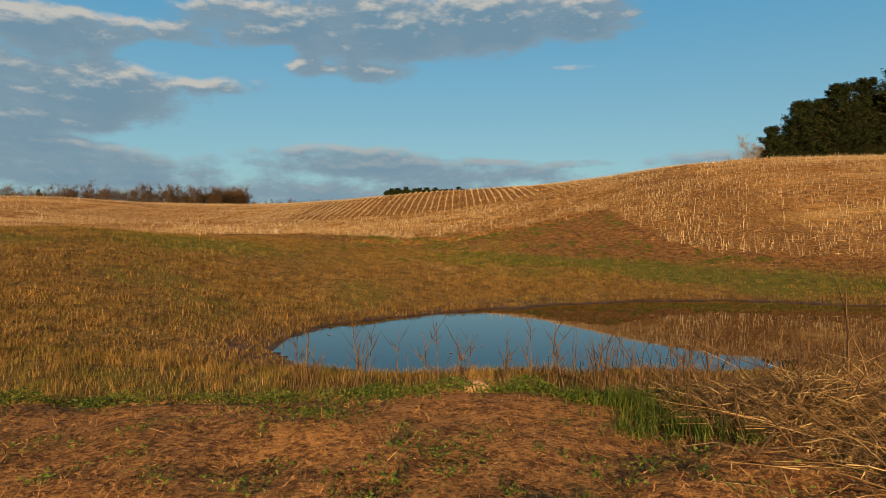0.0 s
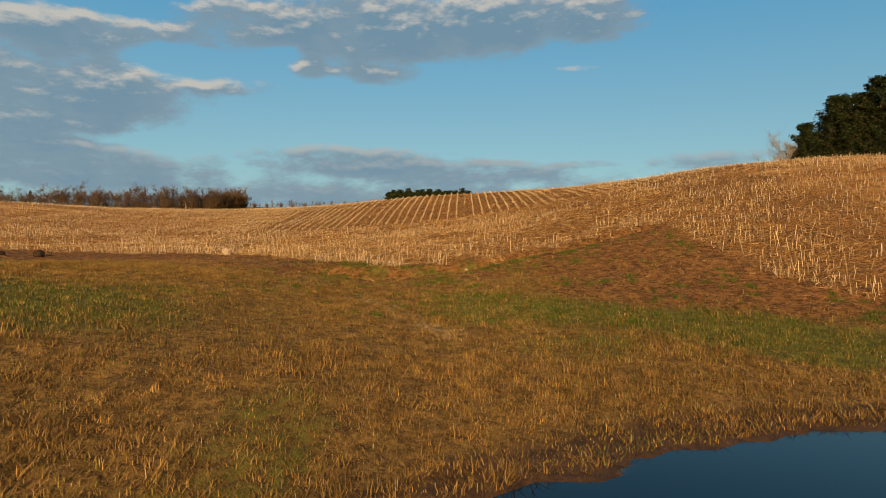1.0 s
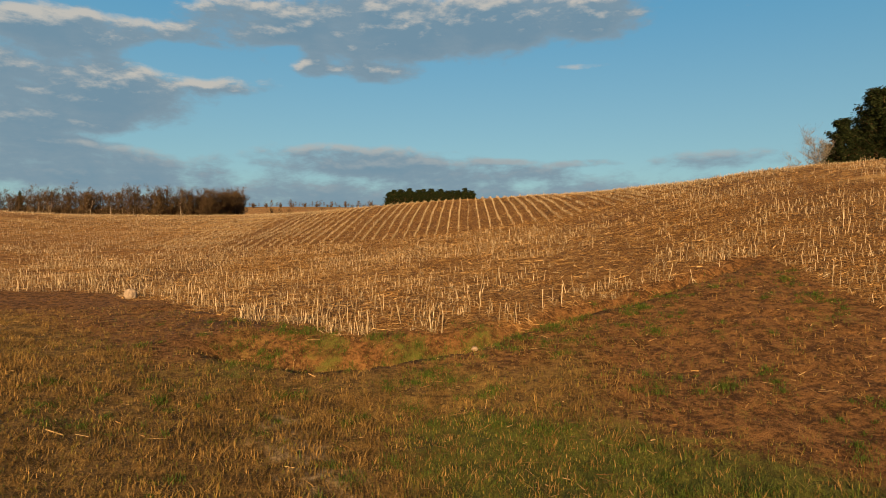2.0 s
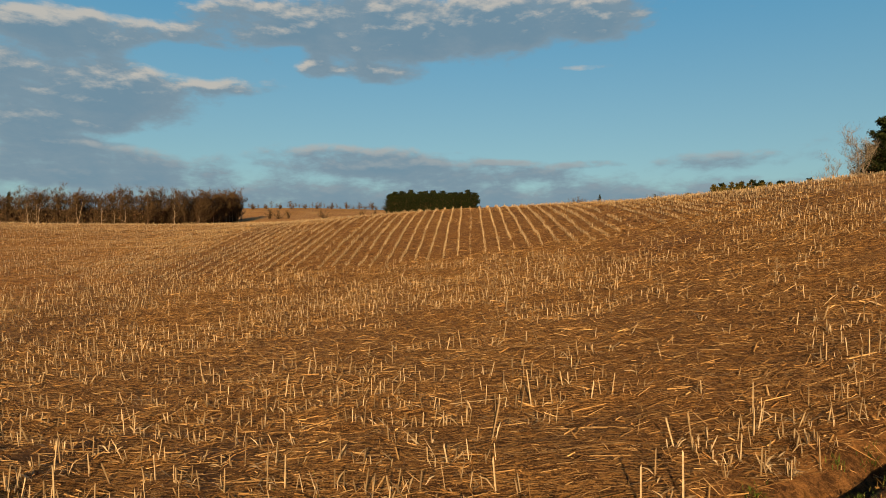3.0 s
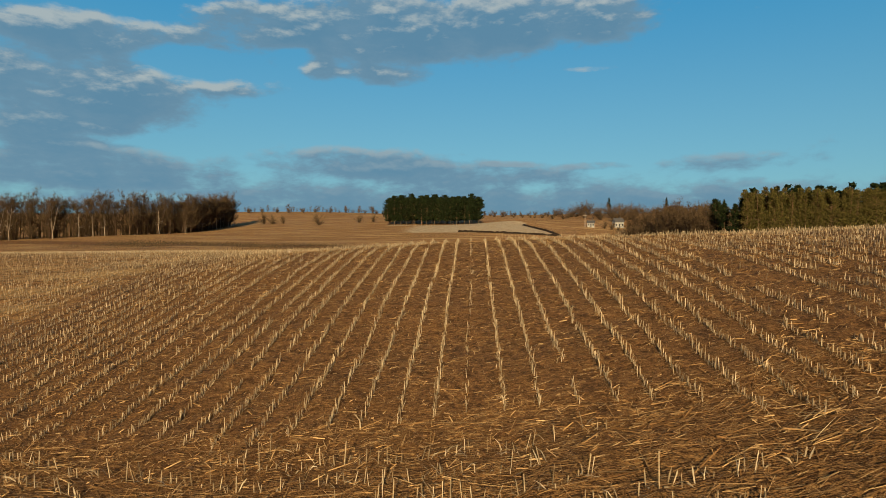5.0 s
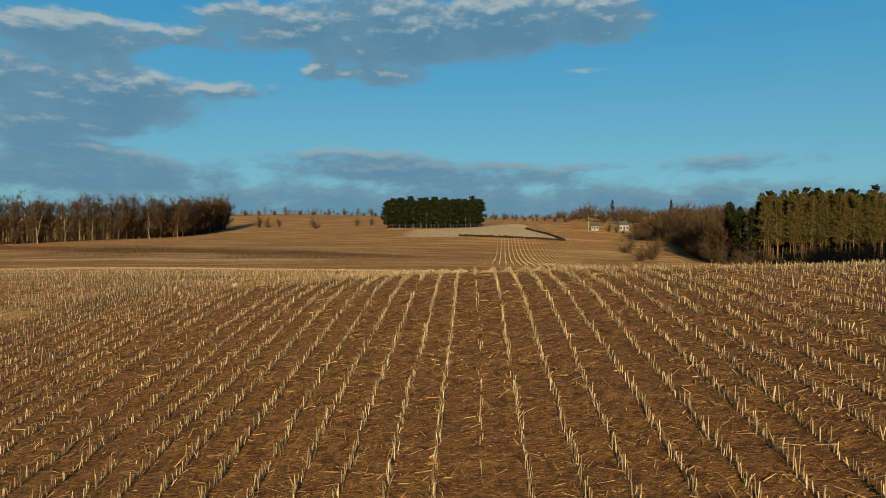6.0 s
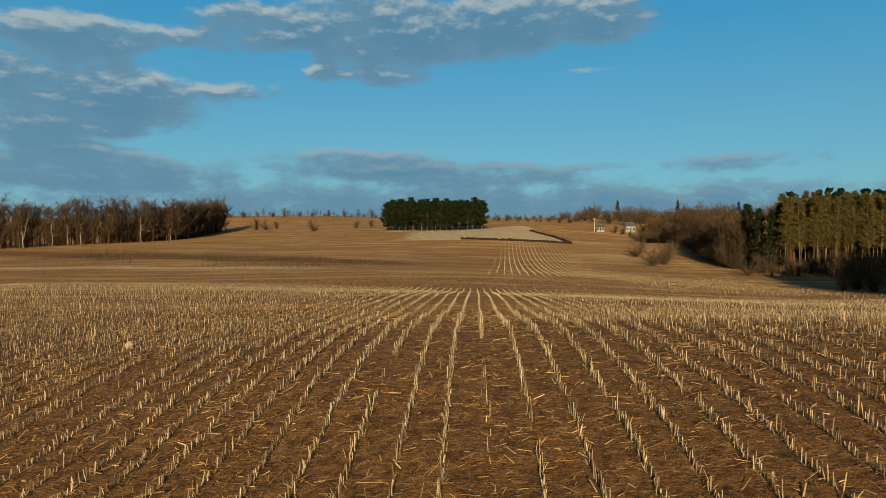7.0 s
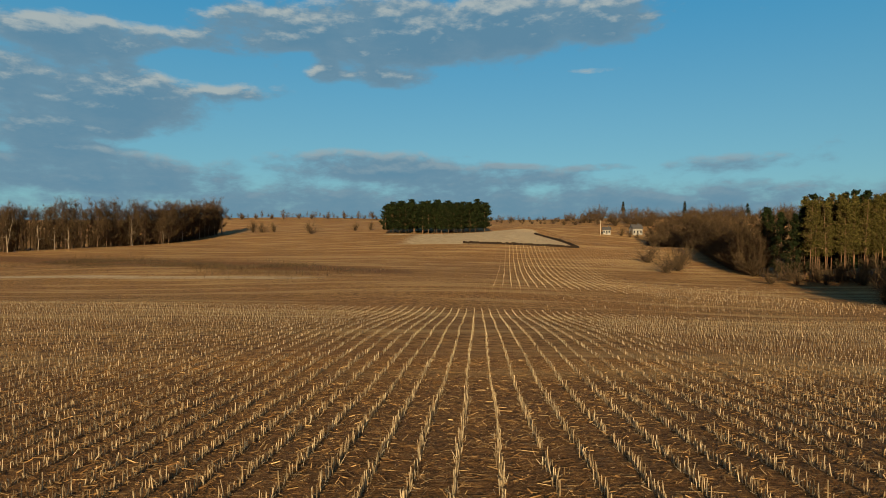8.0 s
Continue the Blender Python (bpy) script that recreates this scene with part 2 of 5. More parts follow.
cover_colour = soil
for name, layer, amount in (("trodden", trodden, 0.5), ("turf", turf, 0.9), ("sward", sward, 1.5), ("chaff", chaff, 0.8), ("mown", mown, 0.5), ("fallow", pale, 1.1), ("mud", mud, 0.4)):
    cover_colour = n.mix(uneven(zone(name), amount), cover_colour, layer)
total_height = n.math("ADD", n.math("ADD", n.math("MULTIPLY", clods, 0.6), n.math("MULTIPLY", fine, 0.3)), n.math("ADD", n.math("MULTIPLY", crumb, 0.35), n.math("MULTIPLY", n.math("MULTIPLY", streak, 0.5), zone("chaff"))))
wet = n.math("SUBTRACT", 0.95, n.math("MULTIPLY", zone("mud"), 0.45))
finish(n, cover_colour, wet, total_height, 1.0, 0.18)

WATER, n = material("pond_water")
place = n.add("ShaderNodeTexCoord").outputs["Object"]
ripple = n.noise(place, 2.2, 3.0, 0.5)
finish(n, (0.004, 0.004, 0.003), 0.012, ripple, 0.03, 0.02, 0.5)
WATER.node_tree.nodes["Principled BSDF"].inputs["IOR"].default_value = 1.33
# Ground heights at stations along the way: at each station seven heights across it.
POND_STATIONS = [
    (-40, (1.45, 1.47, 1.46, 1.46, 1.46, 1.51, 1.35)),
    (-6, (1.39, 1.54, 1.50, 1.49, 1.49, 1.52, 1.44)),
    (4, (1.27, 1.28, 1.27, 1.29, 1.27, 1.22, 1.50)),
    (7.5, (1.10, 0.68, 0.71, 0.75, 0.73, 0.60, 1.53)),
    (11, (0.95, 0.24, 0.58, 0.07, 0.27, 0.28, 1.75)),
    (17, (1.00, 0.88, 1.73, -0.20, 0.02, 1.34, 2.75)),
    (24, (1.31, 1.61, 2.45, 0.58, 0.43, 2.52, 4.15)),
]
FIELD_STATIONS = [
    (33, (1.98, 2.15, 2.38, 1.27, 2.20, 4.47, 5.88)),
    (43, (2.83, 2.40, 2.02, 2.70, 4.97, 6.62, 7.50)),
    (54, (3.73, 3.20, 2.42, 3.45, 7.65, 8.75, 8.81)),
    (66, (4.51, 4.42, 3.12, 4.66, 9.55, 10.30, 9.69)),
    (79, (5.02, 5.96, 4.33, 6.89, 10.02, 10.31, 10.12)),
    (92, (5.20, 7.59, 6.00, 8.45, 9.40, 9.55, 10.14)),
    (105, (5.20, 7.35, 7.05, 7.85, 7.75, 8.35, 9.86)),
    (122, (4.83, 6.16, 6.95, 7.08, 6.25, 6.80, 9.15)),
    (148, (3.95, 5.10, 5.90, 5.25, 4.05, 4.82, 7.94)),
]
VALLEY_STATIONS = [
    (185, (2.73, 4.31, 4.27, 5.28, 2.47, 2.05, 6.51)),
    (230, (1.62, 4.17, 5.57, 4.82, 1.72, 2.82, 5.35)),
    (285, (1.29, 5.63, 6.27, 5.84, 3.73, 4.10, 4.82)),
    (345, (2.74, 8.03, 9.02, 11.37, 8.14, 6.20, 5.02)),
    (415, (7.21, 8.23, 13.60, 14.60, 7.40, 10.38, 6.04)),
    (500, (14.98, 13.41, 18.66, 21.26, 17.12, 18.23, 7.91)),
    (620, (27.66, 26.98, 29.22, 26.51, 28.32, 29.89, 12.10)),
    (800, (31.00, 31.00, 33.00, 32.00, 33.00, 34.00, 24.00)),
]

# ---- ground ----
STATIONS = POND_STATIONS + FIELD_STATIONS + VALLEY_STATIONS
STATION_Y = np.array([s[0] for s in STATIONS], float)
STATION_Z = np.array([s[1] for s in STATIONS], float)
ACROSS = np.array((-40.0, -22.0, -11.0, 0.0, 11.0, 22.0, 40.0))
POND = np.array(((-3.6, 12.8), (-2.7, 11.5), (1.0, 11.1), (4.5, 11.2), (8.0, 11.7), (13.0, 13.0), (16.5, 16.0),
                 (16.0, 19.5), (13.0, 21.5), (8.4, 22.6), (4.2, 21.4), (0.2, 19.1), (-2.9, 16.3)))
POND_MID = np.array((5.5, 16.4))
EDGE_X = (-90, -29, -21, -16.3, -12.2, -9.4, -5.3, -0.6, 2.0, 4.2, 6.4, 8.5, 10.2, 10.8, 11.1, 11.6, 13.0, 20.0, 40.0, 90.0)
EDGE_Y = (56, 51.5, 50.0, 49.0, 45.6, 43.0, 40.0, 38.6, 39.6, 40.7, 41.8, 43.0, 44.3, 44.5, 38.5, 34.2, 31.2, 28.0, 24.0, 20.0)
ROW_GAP = 0.79
rng = np.random.default_rng(7)


def smooth(a, b, v):
    s = np.clip((v - a) / (b - a), 0, 1)
    return s * s * (3 - 2 * s)


def spread(y):
    """How far the stations fan out."""
    return 1 + np.maximum(y, 0) / 50


def glide(knots, values, q):
    """A smooth curve through knots; values holds a row for each knot."""
    q = np.clip(q, knots[0], knots[-1])
    i = np.clip(np.searchsorted(knots, q, side="right") - 1, 0, len(knots) - 2)
    k = np.concatenate([[2 * knots[0] - knots[1]], knots, [2 * knots[-1] - knots[-2]]])
    v = np.concatenate([[2 * values[0] - values[1]], values, [2 * values[-1] - values[-2]]])
    j, r = i + 1, np.arange(len(q))
    p = [v[j + d, r] if v.ndim == 2 else v[j + d] for d in (-1, 0, 1, 2)]
    h0, h1, h2 = k[j] - k[j - 1], k[j + 1] - k[j], k[j + 2] - k[j + 1]
    s = (q - k[j]) / h1
    m1 = ((p[1] - p[0]) / h0 * h1 + (p[2] - p[1]) / h1 * h0) / (h0 + h1)
    m2 = ((p[2] - p[1]) / h1 * h2 + (p[3] - p[2]) / h2 * h1) / (h1 + h2)
    return (2 * s**3 - 3 * s**2 + 1) * p[1] + (s**3 - 2 * s**2 + s) * h1 * m1 + (3 * s**2 - 2 * s**3) * p[2] + (s**3 - s**2) * h1 * m2


def lattice(ix, iy, seed):
    v = np.sin(ix * 127.1 + iy * 311.7 + seed * 74.7) * 43758.5453
    return v - np.floor(v)


def patchy(x, y, size, seed=0):
    """Smooth random values from 0 to 1 over the plan, in patches of that size."""
    x, y = x / size, y / size
    ix, iy = np.floor(x), np.floor(y)
    fx, fy = x - ix, y - iy
    fx, fy = fx * fx * (3 - 2 * fx), fy * fy * (3 - 2 * fy)
    a, b = lattice(ix, iy, seed), lattice(ix + 1, iy, seed)
    c, d = lattice(ix, iy + 1, seed), lattice(ix + 1, iy + 1, seed)
    return (a + (b - a) * fx) * (1 - fy) + (c + (d - c) * fx) * fy


def from_shore(x, y):
    """Metres outside the pond's outline; negative over the water."""
    ang = np.arctan2(POND[:, 1] - POND_MID[1], POND[:, 0] - POND_MID[0])
    rad = np.hypot(POND[:, 0] - POND_MID[0], POND[:, 1] - POND_MID[1])
    o = np.argsort(ang)
    ang, rad = ang[o], rad[o]
    ang, rad = np.concatenate([ang - 2 * np.pi, ang, ang + 2 * np.pi]), np.concatenate([rad, rad, rad])
    dx, dy = x - POND_MID[0], y - POND_MID[1]
    r = np.hypot(dx, dy)
    edge = glide(ang, rad, np.arctan2(dy, dx)) + (patchy(x, y, 1.1, 5) - 0.5) * 0.5 + (patchy(x, y, 0.35, 6) - 0.5) * 0.2
    return (r - edge) * 0.8


def field_edge(x):
    return np.interp(x, EDGE_X, EDGE_Y) + (patchy(x, x * 0 + 3, 1.6, 8) - 0.5) * 1.0


def gully(x, y):
    """The washed-out furrow in front of the stubble: 1 in its middle."""
    mid = np.interp(x, (-9, -6.3, -5.0, -3.7, -2.7, -1.0, 0.6, 1.6, 2.8, 4.8, 6.2, 8.2, 10.4), (38.6, 38.2, 37.8, 37.4, 37.3, 37.7, 38.2, 39.1, 39.85, 40.85, 41.65, 42.75, 44.1))
    half = np.interp(x, (-8, -5, -2.5, 0, 2, 5, 7), (0.4, 1.35, 1.15, 0.75, 0.42, 0.36, 0.32))
    reach = smooth(-7.2, -5.6, x) * (1 - smooth(9.4, 10.8, x))
    off = (y - mid - 0.1 * (patchy(x, y, 0.5, 4) - 0.5)) / half
    return np.where(off < 0, smooth(-1.0, -0.55, off), 1 - smooth(-0.3, 1.6, off)) * reach * (0.55 + 0.45 * smooth(0.25, 0.5, patchy(x, y, 0.8, 12))), half


def ground_z(x, y):
    x, y = np.asarray(x, float), np.asarray(y, float)
    shape = x.shape
    x, y = x.ravel(), y.ravel()
    u = x / spread(y)
    z = glide(STATION_Y, np.stack([glide(ACROSS, row, u) for row in STATION_Z]), y)
    # the bank that the way starts on
    z -= 0.62 * smooth(4.3, 5.7, y + (patchy(x, y, 1.5, 3) - 0.5) * 0.5) * (1 - smooth(7.0, 10.8, y))
    # furrows and unevenness
    near = 1 - smooth(60, 130, y)
    z += near * ((patchy(x, y, 2.6, 1) - 0.5) * 0.16 + (patchy(x, y, 0.7, 2) - 0.5) * 0.09 + (patchy(x, y, 0.31, 9) - 0.5) * 0.09)
    hollow, half = gully(x, y)
    z -= hollow * half * 1.05
    # the pond
    s = from_shore(x, y)
    bank = 0.02 + 0.05 * np.maximum(s, 0) + (patchy(x, y, 0.3, 11) - 0.5) * 0.03
    z = np.where(s > 0, np.maximum(bank + (np.maximum(z, 0.02) - bank) * smooth(0.2, 3.2, s), 0.012), -0.03 - 0.22 * smooth(0, 3, -s))
    # the brow that carries the pines
    z += 7.0 * np.exp(-(((x - 92) / 26) ** 2 + ((y - 132) / 22) ** 2))
    # pale fallow rise on the far slope
    fx, fy = (x - 24) / 32, (y - 392) / 44
    z += 2.6 * np.exp(-(fx**2 + fy**2) * 1.6) + 4.2 * np.exp(-(((x - 33) / 15) ** 2 + ((y - 416) / 18) ** 2))
    return z.reshape(shape)


def zones(x, y):
    """What covers the ground, layer by layer."""
    s = from_shore(x, y)
    inside = y - field_edge(x)
    chaff = smooth(-0.6, 1.4, inside) * (1 - 0.4 * smooth(0.55, 0.75, patchy(x, y, 4.5, 21)) * (1 - smooth(52, 62, y)))
    chaff = chaff * 0.95
    grassy = (1 - smooth(-0.9, 0.3, inside)) * smooth(4.6, 5.6, y)
    bare = smooth(-5.5, -1.2, inside) * smooth(-9, -4, x) * smooth(16, 12, -x)
    slope_right = smooth(1.0, 5.0, x) * smooth(31.0, 35.0, y + 0.35 * x) * (1 - smooth(0.0, 1.0, inside))
    bare = np.maximum(bare * 0.75, slope_right)
    left_dirt = smooth(-7.5, -3.0, inside) * smooth(-4.5, -7.5, x) * 0.95
    bare = np.maximum(bare, left_dirt)
    turf = grassy * (1 - 0.9 * bare) * 0.95
    band = np.exp(-(((y - (31.8 - 0.55 * (x - 1.8))) / 2.3) ** 2)) * smooth(-1.5, 2.0, x) * (1 - smooth(0, 1, inside))
    left_green = np.exp(-(((x + 10.5) / 4.5) ** 2 + ((y - 26.0) / 3.4) ** 2)) * 1.1
    tufts = 0.35 * smooth(0.60, 0.76, 0.6 * patchy(x, y, 1.3, 31) + 0.4 * patchy(x, y, 0.45, 32)) * slope_right * 0.8
    floor = np.exp(-(((y - 38.6) / 1.6) ** 2)) * smooth(-9, -6, x) * (1 - smooth(0.5, 2.5, x)) * smooth(0.45, 0.68, 0.6 * patchy(x, y, 1.2, 33) + 0.4 * patchy(x, y, 0.4, 34)) * 0.5
    bank_top = smooth(0.72, 0.9, patchy(x, y, 0.5, 35)) * smooth(5.4, 4.6, y) * 0.35
    sward = np.clip(band * 0.9 + left_green + tufts + floor + bank_top + smooth(0.62, 0.8, patchy(x, y, 3.0, 37)) * turf * 0.5, 0, 1)
    dip = np.exp(-(((y - 186) / 6) ** 2)) * np.exp(-(((x + 16) / 12) ** 2))
    sward = np.clip(sward + dip * 0.9, 0, 1)
    mud = smooth(2.0, 0.15, s) * smooth(-0.4, 0.2, s + 0.4)
    trampled = np.exp(-(((x + 6.0) / 4.5) ** 2 + ((y - 42.3) / 3.2) ** 2)) * smooth(0.35, 0.6, 0.6 * patchy(x, y, 0.9, 38) + 0.4 * patchy(x, y, 0.35, 39))
    mud = np.maximum(mud, 0.8 * trampled)
    fallow = 0.85 * smooth(-40, -14, x) * smooth(44, 40, x + (y - 330) * 0.12) * smooth(329, 333, y) * smooth(412, 396, y) + np.exp(-((((x + 36) / 7) ** 2) + ((y - 402) / 6) ** 2))
    lane = np.exp(-(((x + 1.8 + (y - 30.5) * 0.5) / 1.3) ** 2)) * smooth(25.5, 28.0, y) * smooth(36.0, 33.0, y)
    hollow_line = np.exp(-(((y - (225 - (x + 20) * 0.46)) / 13) ** 2)) * smooth(5, -25, x)
    strip = np.exp(-(((y - (205 - (x + 30) * 0.12)) / 3.0) ** 2)) * smooth(-12, -40, x)
    chaff = chaff * (1 - 0.85 * hollow_line) * (1 - 0.25 * smooth(0.4, 0.8, patchy(x, y * 2.2, 70.0, 43)) * smooth(115, 140, y))
    thin_straw = np.exp(-(((x - 9.0) / 3.4) ** 2 + ((y - 60.0) / 4.0) ** 2))
    chaff = chaff * (1 - 0.6 * thin_straw)
    mown = chaff * np.maximum(smooth(102, 114, y), smooth(12.0, 26.0, np.abs(x - 0.5)) * smooth(0.0, 3.0, inside)) * 0.95
    chaff = chaff * (1 - 0.50 * smooth(62, 67, y) * (1 - smooth(150, 180, y)))
    fallow = fallow + 0.42 * lane
    far_turf = smooth(150, 175, y) * smooth(0.45, 0.7, patchy(x, y, 38.0, 41)) * 0.3
    return {"trodden": smooth(5.2, 4.4, y), "chaff": np.clip(chaff, 0, 1), "mown": np.clip(mown, 0, 1), "turf": np.clip(turf + far_turf, 0, 1), "sward": sward * (1 - 0.7 * lane), "mud": mud, "fallow": np.clip(fallow + 1.0 * strip, 0, 1)}


def mesh_of(name, verts, faces, mat, flat=False):
    """A mesh from arrays; faces is a list of index arrays of one width each."""
    data = bpy.data.meshes.new(name)
    loops = np.concatenate([f.ravel() for f in faces]).astype(np.int32)
    sizes = np.concatenate([np.full(len(f), f.shape[1]) for f in faces]).astype(np.int32)
    data.vertices.add(len(verts))
    data.vertices.foreach_set("co", np.asarray(verts, np.float32).ravel())
    data.loops.add(len(loops))
    data.loops.foreach_set("vertex_index", loops)
    data.polygons.add(len(sizes))
    data.polygons.foreach_set("loop_start", np.concatenate([[0], np.cumsum(sizes)[:-1]]).astype(np.int32))
    data.polygons.foreach_set("loop_total", sizes)
    data.update(calc_edges=True)
    data.polygons.foreach_set("use_smooth", np.full(len(sizes), not flat))
    data.materials.append(mat)
    return data


def part(name, data, parent, label=""):
    ob = new(name, data)
    ob.parent = parent
    return tagged(ob, label)


line_y = np.concatenate([np.geomspace(-320, -11, 22), np.arange(-10, -1, 0.5), np.arange(-1, 60, 0.2), np.arange(60, 112, 0.4), np.arange(112, 200, 1.4),
                         np.arange(200, 460, 4.0), np.arange(460, 800, 12.0), np.geomspace(800, 4200, 22)])
line_u = np.concatenate([-np.geomspace(400, 41, 14), np.arange(-40, -14, 0.7), np.arange(-14, 14, 0.17), np.arange(14, 40, 0.7), np.geomspace(40, 400, 14)])
gy, gu = np.meshgrid(line_y, line_u, indexing="ij")
gx = gu * spread(gy)
gz = ground_z(gx, gy) - np.maximum(gy - 800, 0) * 0.012
rows_n, cols_n = gx.shape
at = np.arange(rows_n * cols_n).reshape(rows_n, cols_n)
quads = np.stack([at[:-1, :-1], at[:-1, 1:], at[1:, 1:], at[1:, :-1]], -1).reshape(-1, 4)
land = mesh_of("ground", np.stack([gx, gy, gz], -1).reshape(-1, 3), [quads], GROUND)
for name, values in zones(gx.ravel(), gy.ravel()).items():
    land.attributes.new(name, "FLOAT", "POINT").data.foreach_set("value", values.astype(np.float32))
tagged(new("ground", land), "rolling farmland with brown soil, dry turf and straw", "ground", kind="structure")

ring = np.linspace(0, 2 * np.pi, 65)[:-1]
pool = [(POND_MID[0], POND_MID[1], 0.0)] + [(POND_MID[0] + 14.5 * math.cos(a), POND_MID[1] + 8.6 * math.sin(a), 0.0) for a in ring]
fan_faces = np.array([(0, 1 + i, 1 + (i + 1) % 64) for i in range(64)])
tagged(new("water", mesh_of("water", pool, [fan_faces], WATER)), "still dark pond water mirroring the sky", "pond", kind="structure")


# ---- stalks, straw and grass ----
def prisms(base, height, radius, lean, sides=4):
    """Cut stalks standing on base, each with a slanted top."""
    count = len(base)
    turn = rng.uniform(0, 2 * np.pi, count)
    a = turn[:, None] + np.arange(sides) * 2 * np.pi / sides
    circle = np.stack([np.cos(a), np.sin(a)], -1) * radius[:, None, None]
    low = np.concatenate([base[:, None, :2] + circle, np.repeat(base[:, None, 2:] - 0.03, sides, 1)], -1)
    ragged = height[:, None] * (1 + rng.uniform(-0.10, 0.10, (count, sides)))
    high = np.concatenate([base[:, None, :2] + circle * 0.8 + lean[:, None, :], (base[:, 2:] + ragged)[..., None]], -1)
    verts = np.concatenate([low, high], 1).reshape(-1, 3)
    o = (np.arange(count) * 2 * sides)[:, None]
    side = np.concatenate([np.stack([o[:, 0] + k, o[:, 0] + (k + 1) % sides, o[:, 0] + sides + (k + 1) % sides, o[:, 0] + sides + k], -1) for k in range(sides)])
    top = o + sides + np.arange(sides)
    return verts, [side, top]


def slivers(base, direction, length, width, arch, seg=2):
    """Narrow bent blades from base along direction, with a bow upward of arch."""
    count = len(base)
    d = direction / np.linalg.norm(direction, axis=1, keepdims=True)
    s = np.cross(d, np.array((0.0, 0.0, 1.0)) + rng.normal(0, 0.35, (count, 3)))
    s /= np.linalg.norm(s, axis=1, keepdims=True)
    out = []
    for k in range(seg + 1):
        f = k / seg
        mid = base + d * (length * f)[:, None]
        mid[:, 2] += arch * 4 * f * (1 - f)
        wide = width * (0.5 if k == 0 else 1.0 if k < seg else 0.35)
        out += [mid - s * wide[:, None] / 2, mid + s * wide[:, None] / 2]
    verts = np.stack(out, 1).reshape(-1, 3)
    o = np.arange(count) * 2 * (seg + 1)
    return verts, [np.concatenate([np.stack([o + 2 * k, o + 2 * k + 1, o + 2 * k + 3, o + 2 * k + 2], -1) for k in range(seg)])]


def blades(base, height, width, bend):
    """Grass blades: a tapering quad with a tip that bends over."""
    count = len(base)
    turn = rng.uniform(0, 2 * np.pi, count)
    side = np.stack([np.cos(turn), np.sin(turn), 0 * turn], -1) * (width / 2)[:, None]
    away = np.stack([-np.sin(turn), np.cos(turn), 0 * turn], -1) * (bend * height)[:, None]
    up = np.stack([0 * height, 0 * height, height], -1)
    mid = base + up * 0.6 + away * 0.35
    verts = np.stack([base - side, base + side, mid + side * 0.8, mid - side * 0.8, base + up + away], 1).reshape(-1, 3)
    o = np.arange(count) * 5
    return verts, [np.stack([o, o + 1, o + 2, o + 3], -1), np.stack([o + 3, o + 2, o + 4], -1)]


def joined(pieces):
    verts, sizes, start = [], {}, 0
    for v, faces in pieces:
        verts.append(v)
        for f in faces:
            sizes.setdefault(f.shape[1], []).append(f + start)
        start += len(v)
    return np.concatenate(verts), [np.concatenate(f) for f in sizes.values()]


def on_ground(x, y, lift=0.0):
    return np.stack([x, y, ground_z(x, y) + lift], -1)


# long rows over the hill
def long_rows(y0, y1, x0, x1, step, keep):
    k = np.arange(math.floor((x0 - 0.38) / ROW_GAP), math.ceil((x1 - 0.38) / ROW_GAP))
    along = np.arange(y0, y1, step)
    kx, ky = np.meshgrid(k, along)
    kx, ky = kx.ravel(), ky.ravel() + rng.uniform(-0.4, 0.4, kx.size) * step
    x = 0.38 + kx * ROW_GAP + 0.013 * (ky - 95) + rng.normal(0, 0.025, kx.size) + (patchy(ky, kx * 7.0, 6.0, 51) - 0.5) * 0.12
    start = 67.0 + (patchy(kx * 1.0, ky * 0, 3.0, 52) - 0.5) * 2.0 - 0.12 * x
    weak = np.where((kx % 12 == 1) & (ky < 93), 0.22, 1.0)
    gaps = smooth(0.08, 0.20, patchy(kx * 9.0, ky, 1.3, 53))
    ok = (ky > start) & (rng.uniform(size=x.size) < keep * weak * gaps)
    return x[ok], ky[ok]


x, y = [np.concatenate(v) for v in zip(long_rows(64.0, 104.0, -24.0, 25.0, 0.074, 0.93), long_rows(104.0, 112.0, -46.0, 46.0, 0.11, 0.95), long_rows(64.0, 104.0, -46.0, -24.0, 0.14, 0.95), long_rows(64.0, 104.0, 25.0, 46.0, 0.14, 0.95))]
stalks = [prisms(on_ground(x, y), rng.gamma(11.0, 0.0155, x.size) * (0.8 + 0.4 * patchy(x, y, 5, 54)), rng.uniform(0.008, 0.013, x.size), rng.normal(0, 0.022, (x.size, 2)), 3)]
husk = rng.uniform(size=x.size) < np.where(np.abs(x) < 24, 0.95, 0.6)
hx, hy = x[husk] + rng.normal(0, 0.04, int(husk.sum())), y[husk] + rng.normal(0, 0.05, int(husk.sum()))
lean = np.stack([rng.normal(0, 0.8, hx.size), rng.normal(0, 0.8, hx.size), rng.uniform(0.15, 1.2, hx.size)], -1)
stalks.append(slivers(on_ground(hx, hy), lean, rng.uniform(0.09, 0.21, hx.size), rng.uniform(0.014, 0.036, hx.size), rng.uniform(0, 0.03, hx.size), 1))
tagged(new("stubble_rows", mesh_of("stubble_rows", *joined(stalks), STRAW, True)), "pale cut corn stalks standing in long rows", "stubble", kind="stuff")
x, y = long_rows(112.0, 152.0, -55.0, 55.0, 0.19, 0.92)
stalks = [prisms(on_ground(x, y), rng.uniform(0.10, 0.20, x.size), rng.uniform(0.010, 0.017, x.size), rng.normal(0, 0.03, (x.size, 2)), 3)]
